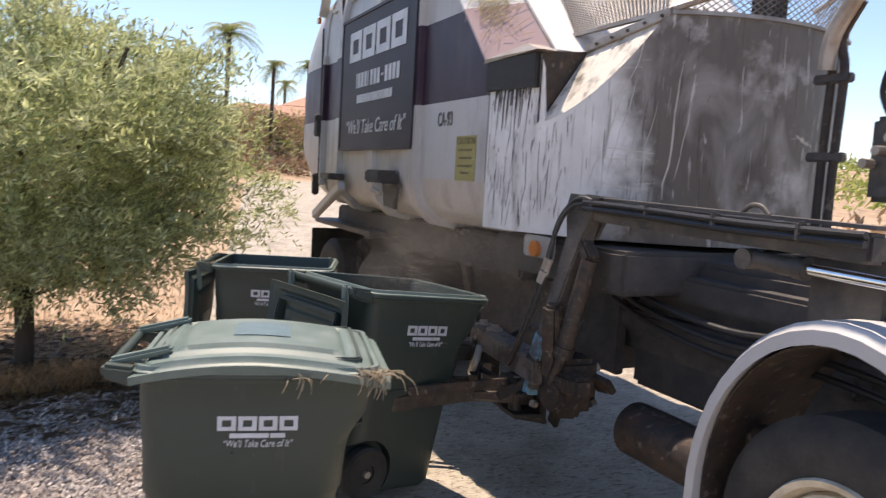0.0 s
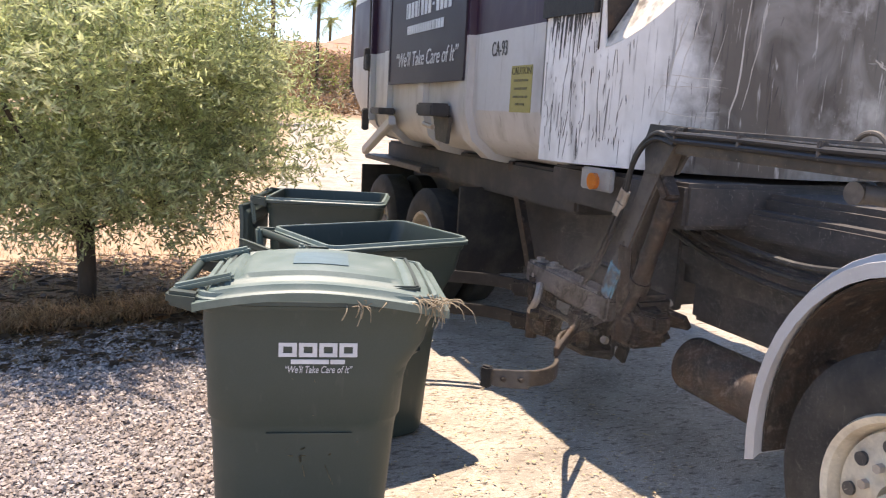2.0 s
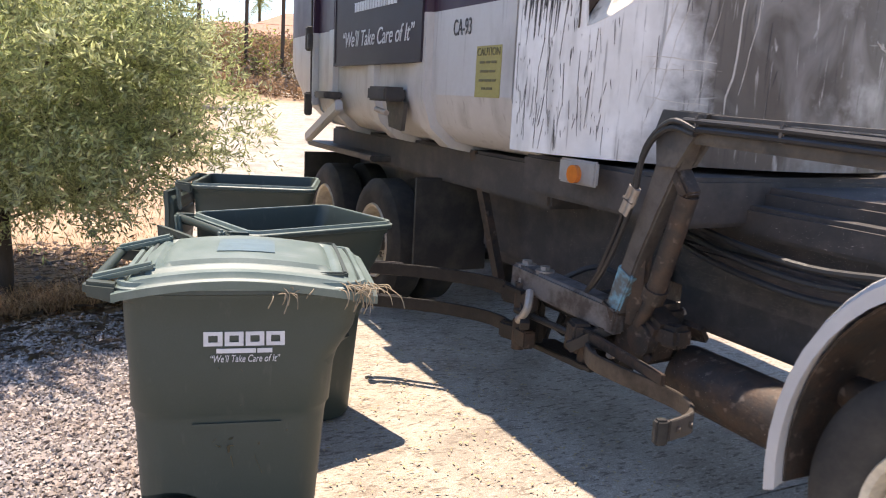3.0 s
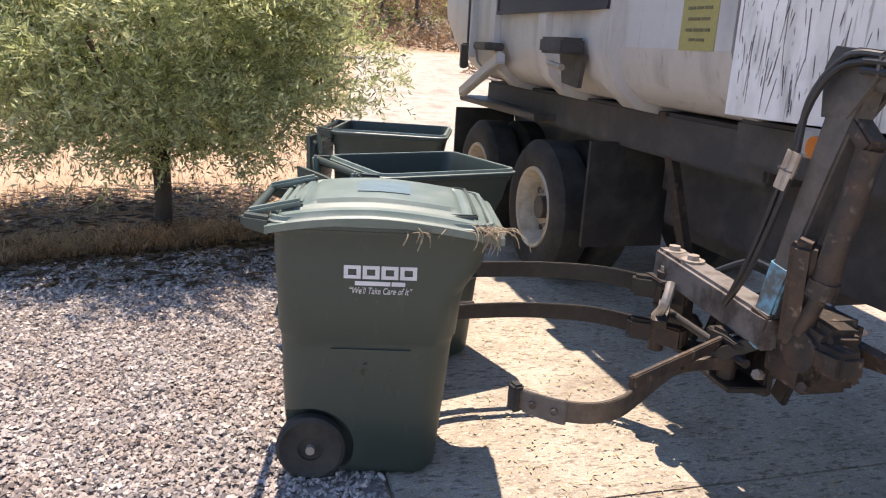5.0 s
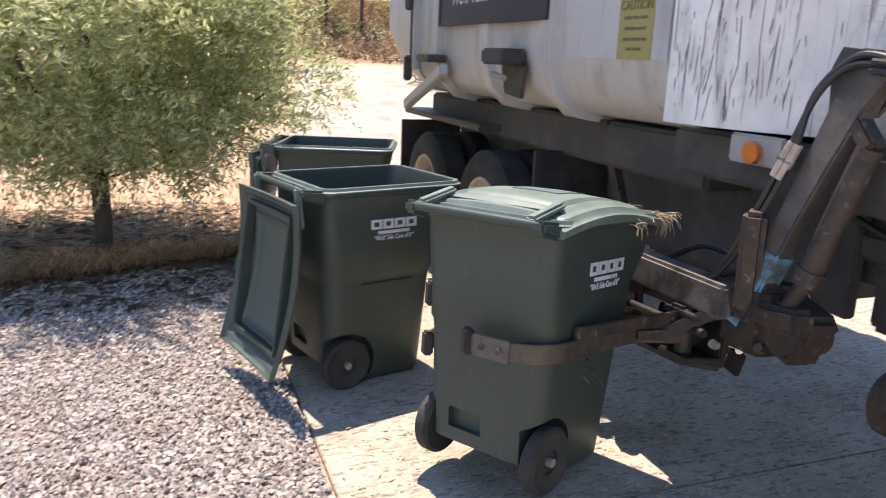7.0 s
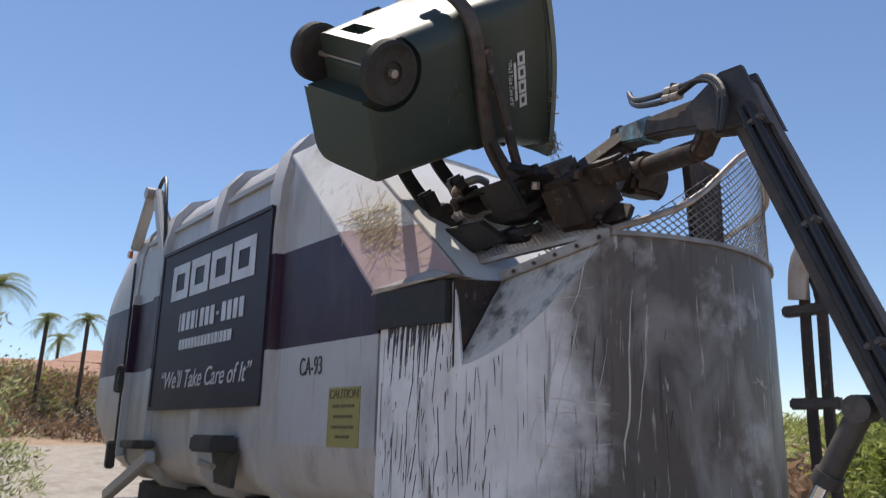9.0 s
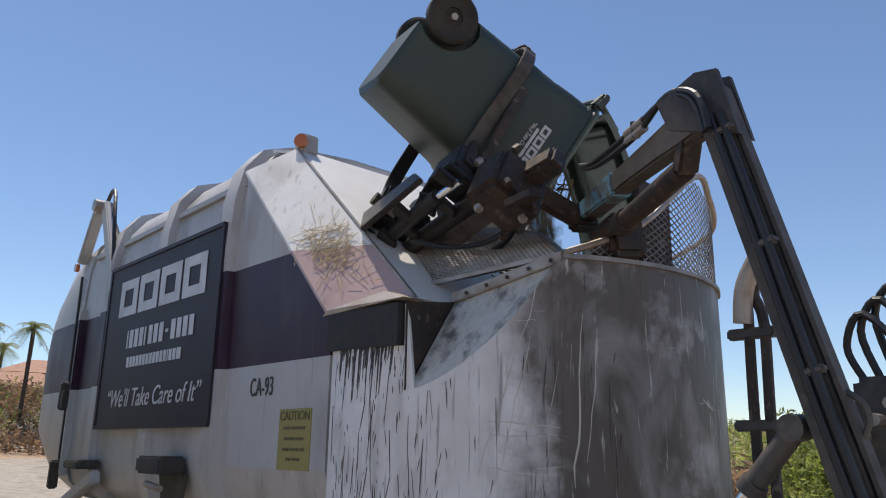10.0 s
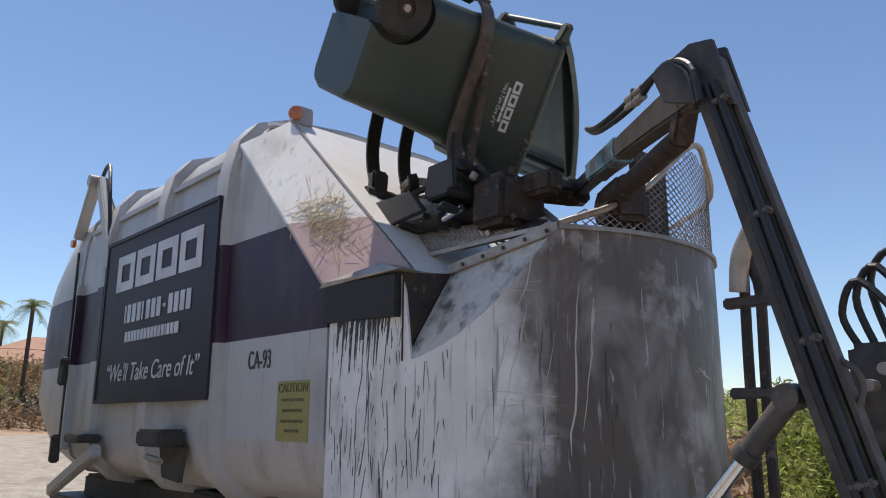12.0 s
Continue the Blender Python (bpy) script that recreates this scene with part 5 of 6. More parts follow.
# ---------------------------------------------------------------- distance
def palm(x, y, z0, h, r, seed):
    p = tagged(new("palm_tree"), "slender palm tree with a small green crown on the bank", "palm tree", "palms on the bank")
    p.location = (x, y, z0)
    part("trunk", tube(B(), [(0, 0, -1.2), (0.05, 0.05, h * 0.4), (0.0, 0.1, h)], 0.10, 8), M_BARK, p, smooth=True)
    rg = random.Random(seed)
    bm = B()
    for k in range(30):
        a, el = rg.uniform(0, 6.28), rg.uniform(-0.5, 1.35)
        L = r * rg.uniform(0.8, 1.15)
        ca, sa = math.cos(a), math.sin(a)
        mid = []
        for u in range(9):
            q = u / 8
            out_r, up_r = L * q * math.cos(el * (1 - 0.35 * q)), L * (q * math.sin(el) - 0.75 * q * q)
            mid.append(Vector((out_r * ca, 0.1 + out_r * sa, h + up_r)))
        for u in range(1, 9):
            d = (mid[u] - mid[u - 1]).normalized()
            sd = Vector((-sa, ca, 0))
            for half_ in (0, 0.5):
                q0 = mid[u - 1].lerp(mid[u], half_)
                for sg in (-1, 1):
                    tip = q0 + (sd * sg * 0.75 + d * 0.8 + Vector((0, 0, -0.35))) * r * 0.24
                    w = d * r * 0.018
                    bm.faces.new([bm.verts.new(v) for v in (q0 - w, q0 + w, tip)])
    part("fronds", bm, M_PALM, p, "feathery green fronds")
    return p


for az, el, dist, r, seed in ((8.2, 9.1, 34, 1.5, 1), (11.4, 7.1, 42, 1.15, 2), (13.9, 7.3, 42, 1.1, 3), (-3.35, 10.4, 38, 1.5, 4), (12.3, 5.9, 58, 1.3, 5)):
    px, py = 3.36 - dist * math.cos(radians(az)), -2.1 + dist * math.sin(radians(az))
    z0 = hill(px, py)
    palm(px, py, z0, 1.8 + dist * math.tan(radians(el)) - z0, r, seed)

M_STUCCO = mat("pink_stucco", (0.52, 0.36, 0.28), 0.9, scale=2, fine=40)
M_TILE = mat("red_roof_tile", (0.44, 0.25, 0.17), 0.85, scale=3, fine=30)
M_GLASS = mat("dark_window", (0.04, 0.05, 0.06), 0.1, bump=0.0)


def far_house(x, y, z, w, d, h, rz, label):
    hs = tagged(new("house"), label, "house", "houses beyond the bank")
    hs.matrix_basis = pose(x, y, z, 0, 0, rz)
    part("wall", box(B(), (0, 0, h / 2 - 0.5), (w, d, h + 1.0)), M_STUCCO, hs)
    bm = loft(B(), [[(-w / 2 - 0.5, -d / 2 - 0.5, h), (w / 2 + 0.5, -d / 2 - 0.5, h), (w / 2 + 0.5, d / 2 + 0.5, h), (-w / 2 - 0.5, d / 2 + 0.5, h)], [(-w / 2 + 1.5, -0.2, h + d * 0.2), (w / 2 - 1.5, -0.2, h + d * 0.2), (w / 2 - 1.5, 0.2, h + d * 0.2), (-w / 2 + 1.5, 0.2, h + d * 0.2)]])
    part("roof", bm, M_TILE, hs, "low red tiled roof")
    for fl in range(2 if h > 4 else 1):
        for k in range(int(w // 2.5)):
            win = part("window", box(B(), (-w / 2 + 1.4 + 2.5 * k, -d / 2 - 0.01, 1.5 + 2.7 * fl), (1.1, 0.08, 1.2)), M_WHITE, hs)
            part("pane", box(B(), (-w / 2 + 1.4 + 2.5 * k, -d / 2 - 0.04, 1.5 + 2.7 * fl), (0.95, 0.06, 1.05)), M_GLASS, win)
    return hs


far_house(-47, 8.6, 2.3, 8, 5, 2.5, 78, "low house with pale stucco walls and a tiled roof")
far_house(-50, 12.4, 3.2, 5, 5, 2.7, 78, "pink stucco house beyond the bank")
far_house(-54, 134, 1.5, 12, 8, 3.6, 20, "tan two-storey house far beyond the shrubs")


def scatter(name, n, place, per, leaf, material, seed, spread, label, cat):
    rg = random.Random(seed)
    cl = [place(rg) for _ in range(n)]
    return tagged(leaves(name, cl, per, leaf, material, None, seed, spread), label, cat, kind="stuff")


def on_bank(rg):
    x, y = rg.uniform(-50, -33), rg.uniform(-10, 26)
    return (x, y, hill(x, y) + rg.uniform(0.0, 0.55))


scatter("bank_brush", 6500, on_bank, 18, 0.30, M_BRUSH, 11, 0.6, "dry reddish brush covering the bank", "brush")
scatter("bank_shrubs", 260, lambda rg: (lambda x, y: (x, y, hill(x, y) + rg.uniform(0.1, 0.55)))(rg.uniform(-50, -36), rg.uniform(-8, 14)), 60, 0.30, M_SHRUB, 12, 0.8, "green shrubs along the top of the bank", "shrubs")
scatter("tall_weeds", 900, lambda rg: (lambda x, y: (x, y, hill(x, y) + rg.uniform(0.0, 0.9)))(rg.uniform(-9, 6), rg.uniform(9, 26)), 14, 0.40, M_BRUSH, 13, 0.5, "dry weeds behind the truck", "weeds")


scatter("far_woods", 2600, lambda rg: (lambda x, y: (x, y, hill(x, y) + rg.uniform(0.0, 0.8)))(rg.uniform(-75, 25), rg.uniform(32, 150)), 14, 0.7, M_SHRUB, 14, 0.9, "scrub and trees on the far slope", "woods")
scatter("drive_weeds", 500, lambda rg: (lambda x, y: (x, y, hill(x, y) + rg.uniform(0.0, 0.5)))(rg.uniform(-24, -9), rg.uniform(6.5, 12)), 16, 0.3, M_BRUSH, 15, 0.4, "dry weeds along the far edge of the drive", "weeds")


def shrub(x, y, h, seed):
    s = tagged(new("shrub"), "bright green feathery shrub behind the truck", "shrub", "shrubs behind the truck")
    s.location = (x, y, hill(x, y))
    rg = random.Random(seed)
    for k in range(7):
        a = 6.28 * k / 7
        part("stem", tube(B(), [(0, 0, -0.1), (0.2 * math.cos(a), 0.2 * math.sin(a), h * 0.5), (0.4 * math.cos(a), 0.4 * math.sin(a), h * 0.85)], 0.02, 5), M_BARK, s)
    cl = []
    for k in range(230):
        a, u = rg.uniform(0, 6.28), rg.uniform(0.25, 1.0)
        r = 0.75 * math.sqrt(rg.random()) * (1.25 - u * 0.75)
        cl.append((r * math.cos(a), r * math.sin(a), h * u))
    leaves("foliage", cl, 40, 0.13, M_SHRUB, s, seed, 0.22)


for k, q in enumerate(((0.0, 7.4, 1.95), (-0.7, 8.6, 2.0), (0.7, 8.4, 2.1), (1.6, 7.6, 1.6), (-1.6, 10.0, 2.2), (2.6, 9.0, 1.8))):
    shrub(*q, 40 + k)

# dry litter, grass fringe and gravel
M_LITTER = leaf_material("leaf_litter", (0.16, 0.10, 0.06), (0.30, 0.21, 0.13))
M_TWIG = leaf_material("fallen_twig", (0.07, 0.045, 0.03), (0.15, 0.10, 0.06))
M_DRYGRASS = leaf_material("dry_grass", (0.36, 0.22, 0.12), (0.46, 0.32, 0.19))


def litter_at(rg):
    a, r = rg.uniform(0, 6.28), 2.1 * math.sqrt(rg.random())
    return (-3.7 + r * math.cos(a) * 0.9, -2.6 + r * math.sin(a) * 1.25, 0.0)


def flat_bits(name, n, place, size, material, seed, label, cat):
    rg = random.Random(seed)
    vs, fs = [], []
    for k in range(n):
        x, y, z = place(rg)
        a, s = rg.uniform(0, 6.28), size * rg.uniform(0.4, 1.4)
        c, d = s * math.cos(a), s * math.sin(a)
        i = len(vs)
        t = [rg.uniform(-0.35, 0.35) * s for _ in range(4)]
        vs += [(x - c, y - d, z + 0.01 + abs(t[0])), (x + d * 0.35, y - c * 0.35, z + 0.012 + abs(t[1])), (x + c, y + d, z + 0.01 + abs(t[2])), (x - d * 0.35, y + c * 0.35, z + 0.012 + abs(t[3]))]
        fs.append((i, i + 1, i + 2, i + 3))
    me = bpy.data.meshes.new(name)
    me.from_pydata(vs, [], fs)
    me.materials.append(material)
    return tagged(new(name, me), label, cat, kind="stuff")


flat_bits("leaf_litter", 9000, litter_at, 0.035, M_LITTER, 21, "dark dry leaf litter under the tree", "litter")
flat_bits("fallen_twigs", 1100, litter_at, 0.075, M_TWIG, 25, "dark fallen twigs and leaves under the tree", "litter")
flat_bits("driveway_straw", 2200, lambda rg: (rg.uniform(-1.5, 2.0), rg.uniform(-1.5, 0.4), 0.006), 0.012, M_STRAW, 22, "scattered straw and grit on the driveway", "straw")


def grass_blades(name, n, place, h, material, seed, label):
    rg = random.Random(seed)
    vs, fs = [], []
    for k in range(n):
        x, y, z = place(rg)
        a, hh = rg.uniform(0, 6.28), h * rg.uniform(0.35, 1.2)
        dx, dy = rg.gauss(0, 0.5) * hh, rg.gauss(0, 0.5) * hh
        w = 0.0035
        c, d = w * math.cos(a), w * math.sin(a)
        i = len(vs)
        vs += [(x - c, y - d, z - 0.01), (x + c, y + d, z - 0.01), (x + dx * 0.5 + c, y + dy * 0.5 + d, z + hh * 0.7), (x + dx * 0.5 - c, y + dy * 0.5 - d, z + hh * 0.7), (x + dx * 1.3, y + dy * 1.3, z + hh)]
        fs += [(i, i + 1, i + 2, i + 3), (i + 3, i + 2, i + 4)]
    me = bpy.data.meshes.new(name)
    me.from_pydata(vs, [], fs)
    me.materials.append(material)
    return tagged(new(name, me), label, "dry grass", kind="stuff")


def fringe(rg):
    y = rg.uniform(-6.0, -1.2)
    return (-2.62 + 0.33 * (y + 3.2) * -1.0 * 0.9 - abs(rg.gauss(0, 0.28)), y, -0.01)


grass_blades("dry_grass_fringe", 15000, fringe, 0.11, M_DRYGRASS, 23, "fringe of short straw-coloured dry grass beside the gravel")
grass_blades("soil_grass", 9000, lambda rg: (rg.uniform(-11, -3), rg.uniform(-8, 0.0), -0.01), 0.06, M_DRYGRASS, 24, "sparse dry stubble on the soil")


def gravel(n, seed):
    rng = np.random.default_rng(seed)
    base = np.array([(1, 0, 0), (0, 1, 0), (-1, 0, 0), (0, -1, 0), (0, 0, 1), (0, 0, -1)], float)
    faces = [(0, 1, 4), (1, 2, 4), (2, 3, 4), (3, 0, 4), (1, 0, 5), (2, 1, 5), (3, 2, 5), (0, 3, 5)]
    x = -2.75 + 4.6 * rng.random(n) ** 0.9
    y = -1.57 - 3.0 * rng.random(n)
    keep = x > (-2.42 + 0.33 * -(y + 3.2) + rng.normal(size=n) * 0.08)
    x, y = x[keep], y[keep]
    vs, fs = [], []
    for i in range(len(x)):
        s = 0.0105 * rng.uniform(0.5, 1.5)
        q = base * (s * rng.uniform(0.7, 1.3, 3) * np.array([1, 1, 0.7])) + rng.normal(size=(6, 3)) * s * 0.22
        a = rng.uniform(0, 6.28)
        c, d = math.cos(a), math.sin(a)
        q = q @ np.array([[c, d, 0], [-d, c, 0], [0, 0, 1]]) + (x[i], y[i], 0.006 + 0.012 * rng.random())
        k = len(vs)
        vs += [tuple(v) for v in q]
        fs += [(a_ + k, b_ + k, c_ + k) for a_, b_, c_ in faces]
    me = bpy.data.meshes.new("gravel")
    me.from_pydata(vs, [], fs)
    me.materials.append(M_STONE)
    return tagged(new("gravel", me), "loose angular grey and tan gravel", "gravel", kind="stuff")


M_STONE = leaf_material("gravel_stone", (0.36, 0.32, 0.295), (0.30, 0.24, 0.205))
M_STONE.node_tree.nodes["Mix Shader"].inputs[0].default_value = 0.0
gravel(60000, 31)

# yard waste in the hopper and clumps that fall out of the tipped bin
def waste(name, n, r, h, seed, label, cat, kind=""):
    rg = random.Random(seed)
    vs, fs = [], []
    for k in range(n):
        a, q = rg.uniform(0, 6.28), r * math.sqrt(rg.random())
        p = Vector((q * math.cos(a), q * math.sin(a), h * (1 - (q / r) ** 2) * rg.uniform(0.2, 1.15)))
        d = Vector((rg.gauss(0, 1), rg.gauss(0, 1), rg.gauss(0, 0.5))).normalized() * rg.uniform(0.03, 0.11)
        w = d.cross(Vector((rg.gauss(0, 1), rg.gauss(0, 1), rg.gauss(0, 1)))).normalized() * rg.uniform(0.003, 0.012)
        i = len(vs)
        vs += [p - d - w, p - d + w, p + d + w * 0.5, p + d - w * 0.5]
        fs.append((i, i + 1, i + 2, i + 3))
    me = bpy.data.meshes.new(name)
    me.from_pydata([tuple(v) for v in vs], [], fs)
    me.materials.append(M_WASTE)
    ob = new(name, me)
    return tagged(ob, label, cat, kind=kind)


M_WASTE = leaf_material("cut_yard_waste", (0.17, 0.13, 0.07), (0.34, 0.27, 0.16))
pile = waste("yard_waste", 2600, 0.46, 0.36, 51, "tangled dry cuttings heaped in the hopper", "", "stuff")
pile.parent = truck
pile.location = (0.90, 1.0, 2.40)
CLUMPS = [waste("grass_clump", 170, 0.17, 0.2, 60 + k, "clump of dry cut grass falling from the bin", "grass clump") for k in range(6)]
for c in CLUMPS:
    c["group"] = "clumps of cut grass"

# dust that the emptied bin raises: fine grains that hang, drift below the truck and away
M_DUST = leaf_material("pale_dust", (0.66, 0.58, 0.50), (0.74, 0.68, 0.60))


def dust(n, size, seed):
    rg_ = np.random.default_rng(seed)
    c = rg_.normal(size=(n, 3)) * np.array(size)
    c += 0.35 * np.array(size) * np.sin(c[:, [1, 2, 0]] * 9)
    tri = rg_.normal(size=(n, 3, 3)) * 0.0006
    me = bpy.data.meshes.new("dust_cloud")
    me.from_pydata((c[:, None, :] + tri).reshape(-1, 3).tolist(), [], [(3 * i, 3 * i + 1, 3 * i + 2) for i in range(n)])
    me.materials.append(M_DUST)
    return tagged(new("dust_cloud", me), "thin cloud of pale dust hanging beside the truck", "dust", "dust clouds", "stuff")


DUST = [dust(90000, q, 80 + k) for k, q in enumerate(((0.18, 0.14, 0.20), (0.34, 0.20, 0.36)))]

# driveway slabs
k = 0
x1 = 7.05
while x1 > -46:
    x0 = x1 - 3.0
    xs = [x0 + 0.006, x0 + 1.0, x0 + 2.0, x1 - 0.006]
    bm = B()
    wid = 5.2 + 0.06 * max(0, -x0 - 6)
    loft(bm, [[(x, edge_y(x), hill(x, edge_y(x)) - 0.1), (x, edge_y(x), hill(x, edge_y(x)) + 0.0), (x, edge_y(x) + 0.008, hill(x, edge_y(x)) + 0.008), (x, edge_y(x) + wid * 0.5, hill(x, edge_y(x)) + 0.008), (x, edge_y(x) + wid, hill(x, edge_y(x)) + 0.008), (x, edge_y(x) + wid, hill(x, edge_y(x)) - 0.1)] for x in xs])
    part("concrete_slab", bm, M_CONC, drive)
    x1 = x0


# ---------------------------------------------------------------- what moves
def motions():
    drive = [(0, -1.205), (1.6, -1.21), (2.0, -1.19), (2.5, -1.05), (2.7, -0.93), (3.1, -0.62), (3.5, -0.30), (3.9, -0.08), (4.2, -0.005), (4.3, 0.0), (12, 0.0)]
    walk(truck, [(t, pose(x, 0, 0)) for t, x in drive])
    # wheels roll with the truck
    for w in WH:
        s = 1 if w.matrix_basis.to_3x3().col[2].y < 0 else -1
        base = w.matrix_basis.copy()
        walk(w, [(t, base @ Matrix.Rotation(-s * x / 0.52, 4, "Z")) for t, x in drive])
    # bins
    a = pose(0.47, -1.55, 0.005, 0, 0, -13)
    near = [(0, a), (5.5, a), (5.62, a), (5.75, pose(0.62, -1.60, 0.01, -2, 0, 10)), (5.9, pose(0.70, -1.62, 0.02, -4, -1, 28)), (6.0, pose(0.745, -1.645, 0.025, -5, -2, 32)), (6.5, pose(0.77, -1.32, 0.03, -4, -2, 33)), (6.8, pose(0.74, -0.98, 0.05, -4, -1, 31)),
            (7.0, pose(0.71, -0.75, 0.07, -5, -1.5, 30)), (7.3, pose(0.66, -0.52, 0.13, -6, -0.5, 28.5)), (7.5, pose(0.63, -0.46, 0.21, -7, 0, 28)), (7.7, pose(0.75, -0.61, 0.55, -13, 3, 27.5)),
            (7.95, pose(0.82, -0.82, 1.12, -19, 7, 26)), (8.2, pose(0.84, -0.95, 1.70, -26, 12, 24)), (8.7, pose(0.74, -0.72, 2.70, -42, 22, 16)), (9.1, pose(0.52, -0.27, 3.24, -54, 29, 10)), (9.3, pose(0.41, -0.11, 3.385, -60, 32, 8)), (9.5, pose(0.42, -0.22, 3.475, -82.9, 34.1, -6.4))]
    near += [(9.75, pose(0.42, 0.05, 3.74, -102, 25, -14)), (10.0, pose(0.49, 0.22, 3.88, -120, 15, -21)), (10.5, pose(0.69, 0.26, 3.86, -127, 9, -18)), (11.0, pose(0.70, 0.26, 3.86, -126, 10, -19)), (11.4, pose(0.64, 0.16, 3.80, -118, 16, -16)), (12, pose(0.523, -0.065, 3.632, -93.3, 30.9, -7.5))]
    walk(bin_near, near)
    # the lid swings open as the bin is tipped
    lid = [v for k, v in LIDS.items() if "closed" in k][0]
    walk(lid, [(t, pose(0, -0.455, 1.075, a, 0, 0)) for t, a in ((0, 0), (9.2, 0), (9.5, 8), (9.8, 40), (10.3, 66), (11.2, 62), (11.6, 45), (12, 30))])
    def npose(t):
        for (t0, m0), (t1, m1) in zip(near, near[1:]):
            if t0 <= t <= t1:
                return m0.lerp(m1, (t - t0) / (t1 - t0))
        return near[-1][1]

    # clumps ride in the bin, drop out of its mouth and come to rest in the hopper
    for k, c in enumerate(CLUMPS):
        t0 = 9.62 + 0.16 * k
        inside = pose(0.10 * math.cos(2 * k), 0.08 * math.sin(2 * k), 0.45 + 0.07 * k, 20 * k, 0, 60 * k)
        mouth = npose(t0 + 0.12) @ pose(0.05 * math.cos(2 * k), 0.05, 1.12, 20 * k, 0, 60 * k)
        end = Vector((0.85 + 0.08 * k, 0.85 + 0.12 * math.sin(3 * k), 2.42))
        q0 = mouth.translation
        rows = [(t, mm @ inside) for t, mm in near if t <= t0] + [(t0, npose(t0) @ inside), (t0 + 0.12, mouth)]
        for u in (0.35, 0.7, 1.0):
            p = q0.lerp(end, u)
            p.z = q0.z + (end.z - q0.z) * u * u
            rows.append((t0 + 0.12 + 0.36 * u, Matrix.Translation(p) @ mouth.to_3x3().to_4x4()))
        rows.append((12, rows[-1][1]))
        walk(c, rows)
    mid = pose(-0.59, -1.125, 0.005, 0, 0, 15)
    walk(bin_mid, [(0, pose(-0.53, -0.74, 0.09, -6, 1, 17)), (0.2, pose(-0.53, -0.94, 0.08, -5, 1, 16)), (0.5, pose(-0.53, -1.08, 0.03, -3, 0, 15)), (0.8, pose(-0.53, -1.08, 0.005, 0, 0, 15)), (1.5, pose(-0.53, -1.08, 0.005, 0, 0, 15)), (2.7, pose(-0.53, -1.08, 0.005, 0, 0, 15)), (3.3, mid), (12, mid)])
    # the dust rises from the set-down bin, spreads under the truck and leaves on its far side
    for c, (p0, p1, p2) in zip(DUST, (((-0.62, -0.55, 1.28), (-0.2, -0.35, 1.1), (0.1, 0.5, 0.7)), ((-0.15, -0.25, 1.5), (0.8, -0.25, 1.0), (1.2, 0.45, 0.6)))):
        walk(c, [(0, pose(*p0)), (1.2, pose(*p1, 0, 0, 12)), (2.7, pose(*p2, 0, 0, 20)), (4.2, pose(p2[0], 2.2, 0.6, 0, 0, 25)), (5.5, pose(p2[0] - 1, 5.0, 0.8, 0, 0, 30)), (8, pose(p2[0] - 6, 16, 1.5, 0, 0, 40)), (12, pose(p2[0] - 14, 30, 3.0, 0, 0, 50))])
    # gripper, in the truck's space
    held = pose(0.325, 0.563, 0.74, 0, 0, -30)
    G = [(0, pose(0.74, -0.06, 0.74, 0, 0, -18)), (0.2, pose(0.76, -0.34, 0.74, 0, 0, -18)), (0.5, pose(0.80, -0.55, 0.72, 0, 0, -16)), (1.2, pose(0.76, -0.50, 0.70, 0, 0, -15)), (1.5, pose(0.74, -0.46, 0.70, 0, 0, -15)), (2.0, pose(0.74, 0.0, 0.72, 0, 0, -12)), (2.5, pose(0.85, 0.05, 0.72, 0, 0, -10)), (2.7, pose(0.86, 0.04, 0.72, 0, 0, -10)),
         (3.5, pose(0.82, 0.05, 0.72, 0, 0, -12)), (4.3, pose(0.78, 0.0, 0.72, 0, 0, -15)), (4.5, pose(0.76, -0.08, 0.72, 0, 0, -15)), (5.0, pose(0.79, -0.30, 0.72, 0, 0, -18)), (5.5, pose(0.83, -0.71, 0.72, 0, 0, -20)), (5.75, pose(0.90, -0.98, 0.72, 0, 0, -16))]
    # the head is turned a little further than its fingers while it reaches out
    G = [(t, g @ pose(-0.42, 0, 0) @ pose(0, 0, 0, 0, 0, 15) @ pose(0.42, 0, 0)) for t, g in G]
    G += [(t, m @ held) for t, m in near if t >= 5.9]
    walk(grip, G)
    # opening of the fingers in degrees
    open_ = [(0, 2), (1.0, 2), (1.3, 6), (1.6, 20), (2.0, 45), (2.5, 80), (2.7, 85), (3.5, 60), (4.3, 33), (5.0, 28), (5.5, 21), (5.75, 8), (5.9, 0), (12, 0)]
    open_l = [(0, 2), (1.3, 5), (1.6, 15), (2.0, 34), (2.5, 60), (2.7, 63), (3.5, 44), (4.3, 19), (5.0, 15), (5.5, 10), (5.75, 5), (5.9, 0), (12, 0)]

    def at(rows, t):
        for (t0, v0), (t1, v1) in zip(rows, rows[1:]):
            if t0 <= t <= t1:
                return v0 + (v1 - v0) * (t - t0) / (t1 - t0)
        return rows[-1][1]

    times = sorted({t for t, _ in G} | {t for t, _ in open_})

    def gpose(t):
        for (t0, m0), (t1, m1) in zip(G, G[1:]):
            if t0 <= t <= t1:
                return m0.lerp(m1, (t - t0) / (t1 - t0))
        return G[-1][1]

    for f, s, dz, k, hx in ((f_right, 1, -0.16, open_, 0.22), (f_left, -1, -0.05, open_l, -0.33), (low_left, -1, -0.26, open_l, -0.33)):
        walk(f, [(t, gpose(t) @ pose(hx, -0.05, dz, 0, 0, s * at(k, t) - at([(0, 15), (5.75, 15), (5.9, 0), (12, 0)], t))) for t in times])
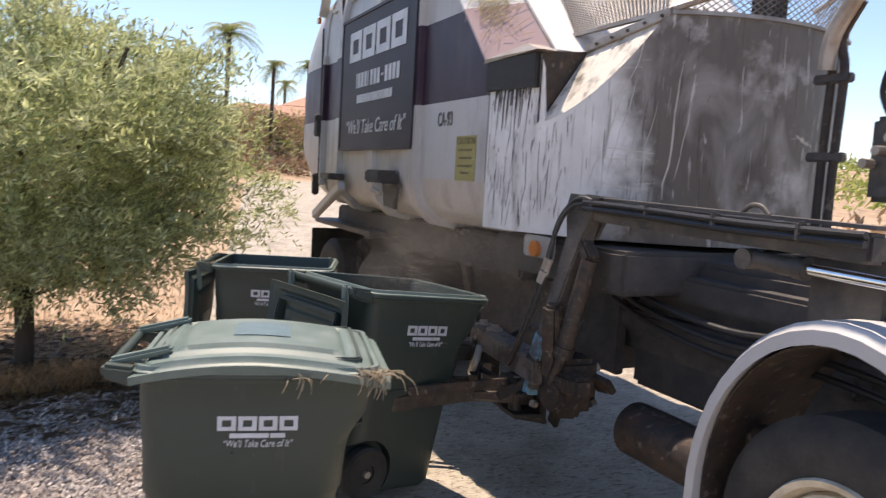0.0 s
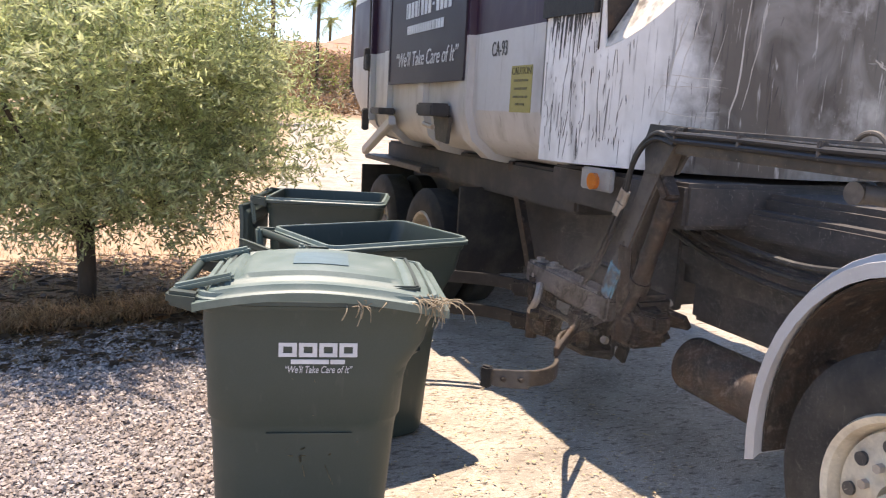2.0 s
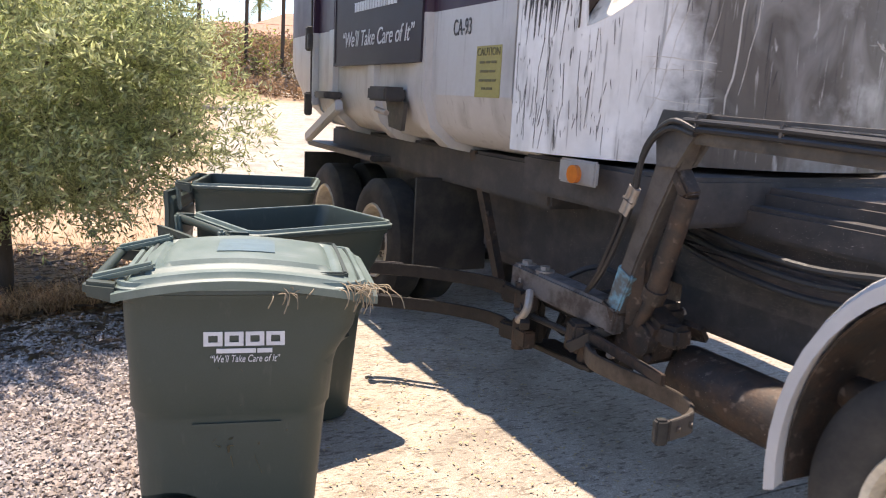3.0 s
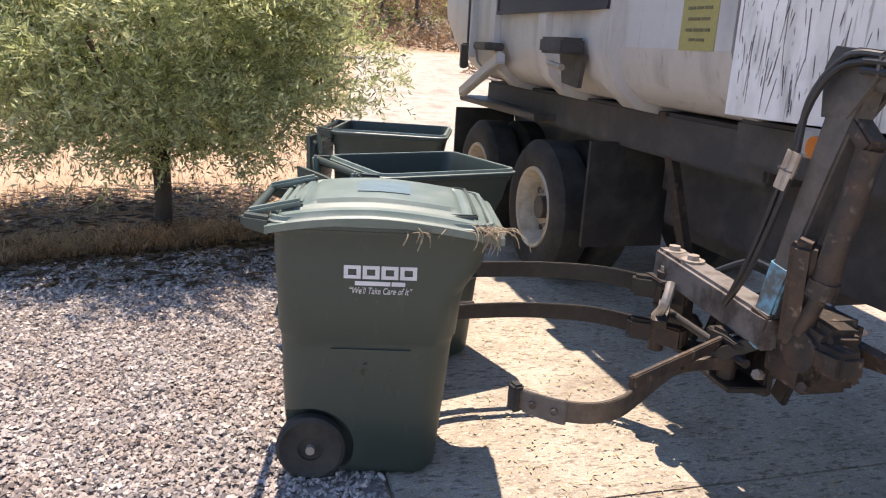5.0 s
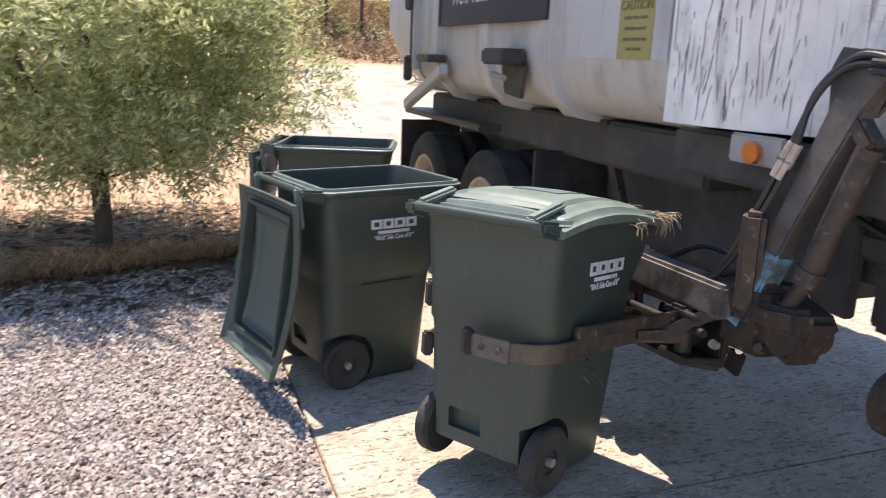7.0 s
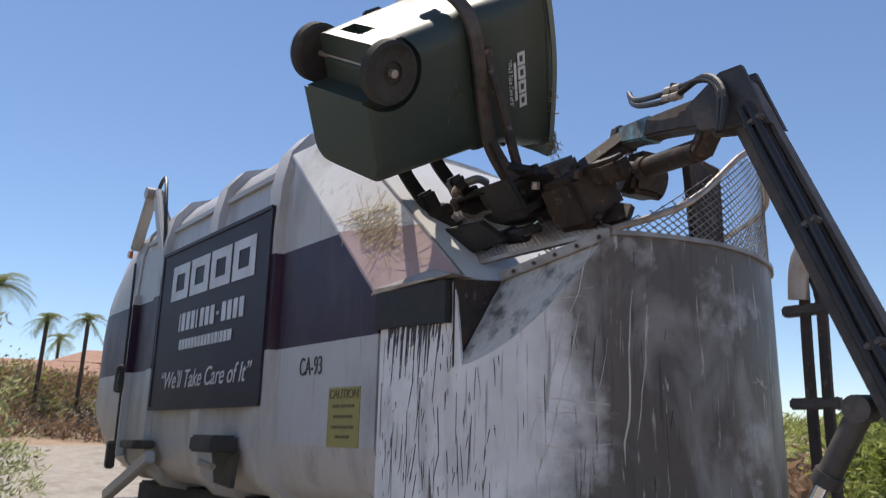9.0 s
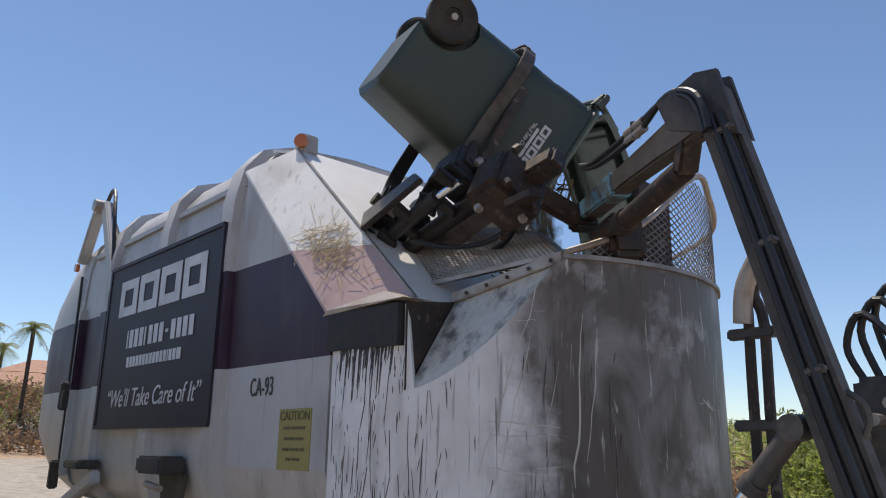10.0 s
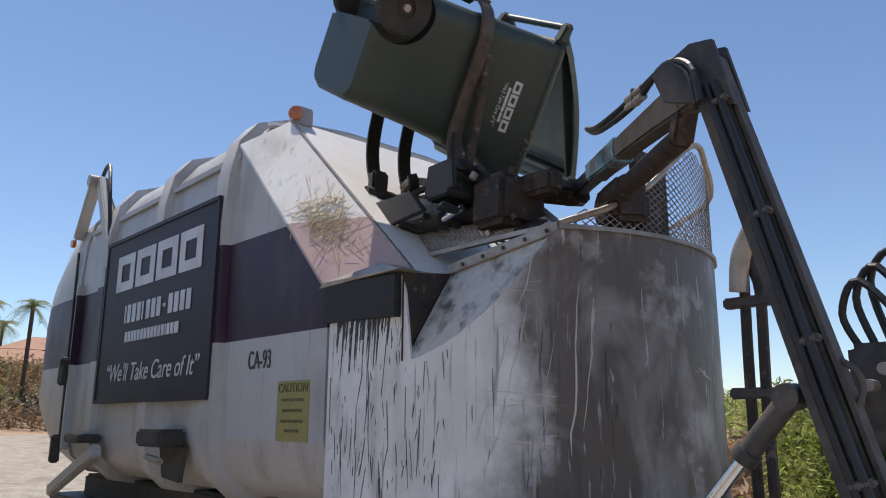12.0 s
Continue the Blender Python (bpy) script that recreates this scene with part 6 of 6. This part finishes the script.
    # boom and stick
    E = [(0, (1.17, 0.13, 1.68)), (0.5, (1.22, -0.39, 1.69)), (1.5, (1.21, -0.37, 1.67)), (2.0, (1.33, 0.12, 1.68)), (2.5, (1.49, 0.12, 1.69)), (2.7, (1.49, 0.12, 1.69)), (3.5, (1.3, 0.12, 1.70)), (4.3, (1.17, 0.12, 1.72)), (4.5, (1.16, 0.08, 1.73)), (5.0, (1.17, -0.15, 1.74)), (5.5, (1.30, -0.61, 1.75)), (6.0, (1.52, -0.98, 1.74)), (6.5, (1.29, -0.58, 1.74)), (7.0, (1.23, 0.12, 1.77)), (7.5, (1.57, 0.18, 1.87)), (7.7, (1.70, 0.18, 2.16)), (7.95, (1.74, 0.19, 2.38)), (8.2, (1.85, 0.2, 2.6)), (8.45, (1.98, 0.22, 2.78)), (8.7, (2.10, 0.25, 2.92)), (9.0, (2.2, 0.28, 3.01)), (9.3, (2.28, 0.30, 3.06)), (9.5, (2.25, 0.25, 3.06)), (10, (2.29, 0.26, 3.07)), (12, (2.28, 0.27, 3.06))]
    root = [(0, 2.91), (1.5, 2.95), (2.0, 3.07), (2.7, 3.19), (4.3, 2.91), (5.5, 3.04), (6.0, 3.24), (6.5, 3.03), (7.0, 2.97), (7.7, 2.95), (9.3, 2.60), (12, 2.60)]
    rows_b, rows_s, rows_w = [], [], []
    for t, e in E:
        e = Vector(e) + (Vector((0.14, 0, -0.05)) if t < 7.6 else Vector((-0.06, 0, -0.08)))
        p = Vector((at(root, t), e.y if t < 7.6 else at([(7.6, 0.18), (9.3, 0.33), (12, 0.33)], t), 1.60 if t < 7.6 else at([(7.6, 1.60), (9.3, 1.45), (12, 1.45)], t)))
        s = gpose(t) @ (Vector((0.36, 0.0, 0.05)) if t < 5.8 else Vector((0.46, 0.05, 0.02)) if t < 7.8 else Vector((0.46, 0.05, 0.02)).lerp(Vector((0.50, -0.03, 0.38)), min(1, (t - 7.8) / 1.2)))
        if 7.75 < t < 9.2 and (s - e).length > 1.06:
            e = s + (e - s).normalized() * 1.06
        x = (e - p).normalized()
        y = Vector((0, -1, 0))
        y = (y - x * y.dot(x)).normalized()
        m = Matrix((x, y, x.cross(y))).transposed().to_4x4()
        m.translation = e - x * BOOM
        rows_b.append((t, m))
        d = (s - e).normalized()
        yy = Vector((0, 1, 0))
        yy = (yy - d * yy.dot(d)).normalized()
        sm = Matrix((yy.cross(-d), yy, -d)).transposed().to_4x4()
        sm.translation = e
        rows_s.append((t, sm))
        wm = sm.copy()
        wm.translation = s
        rows_w.append((t, wm))
    walk(boom, rows_b)
    rows_l = []
    for t, mb in rows_b:
        q = mb @ Vector((0.52, 0, -0.10))
        u = min(1, max(0, (t - 7.6) / 1.7))
        z = (Vector((-1.0, -0.05, 0.03)).lerp((Vector((0.55, -0.03, q.z - 1.30))).normalized(), u)).normalized()
        yv = Vector((0, 1, 0))
        yv = (yv - z * yv.dot(z)).normalized()
        ml = Matrix((yv.cross(z), yv, z)).transposed().to_4x4()
        ml.translation = q
        rows_l.append((t, ml))
    walk(lift, rows_l)
    walk(stick, rows_s)
    walk(wrist, rows_w)


motions()
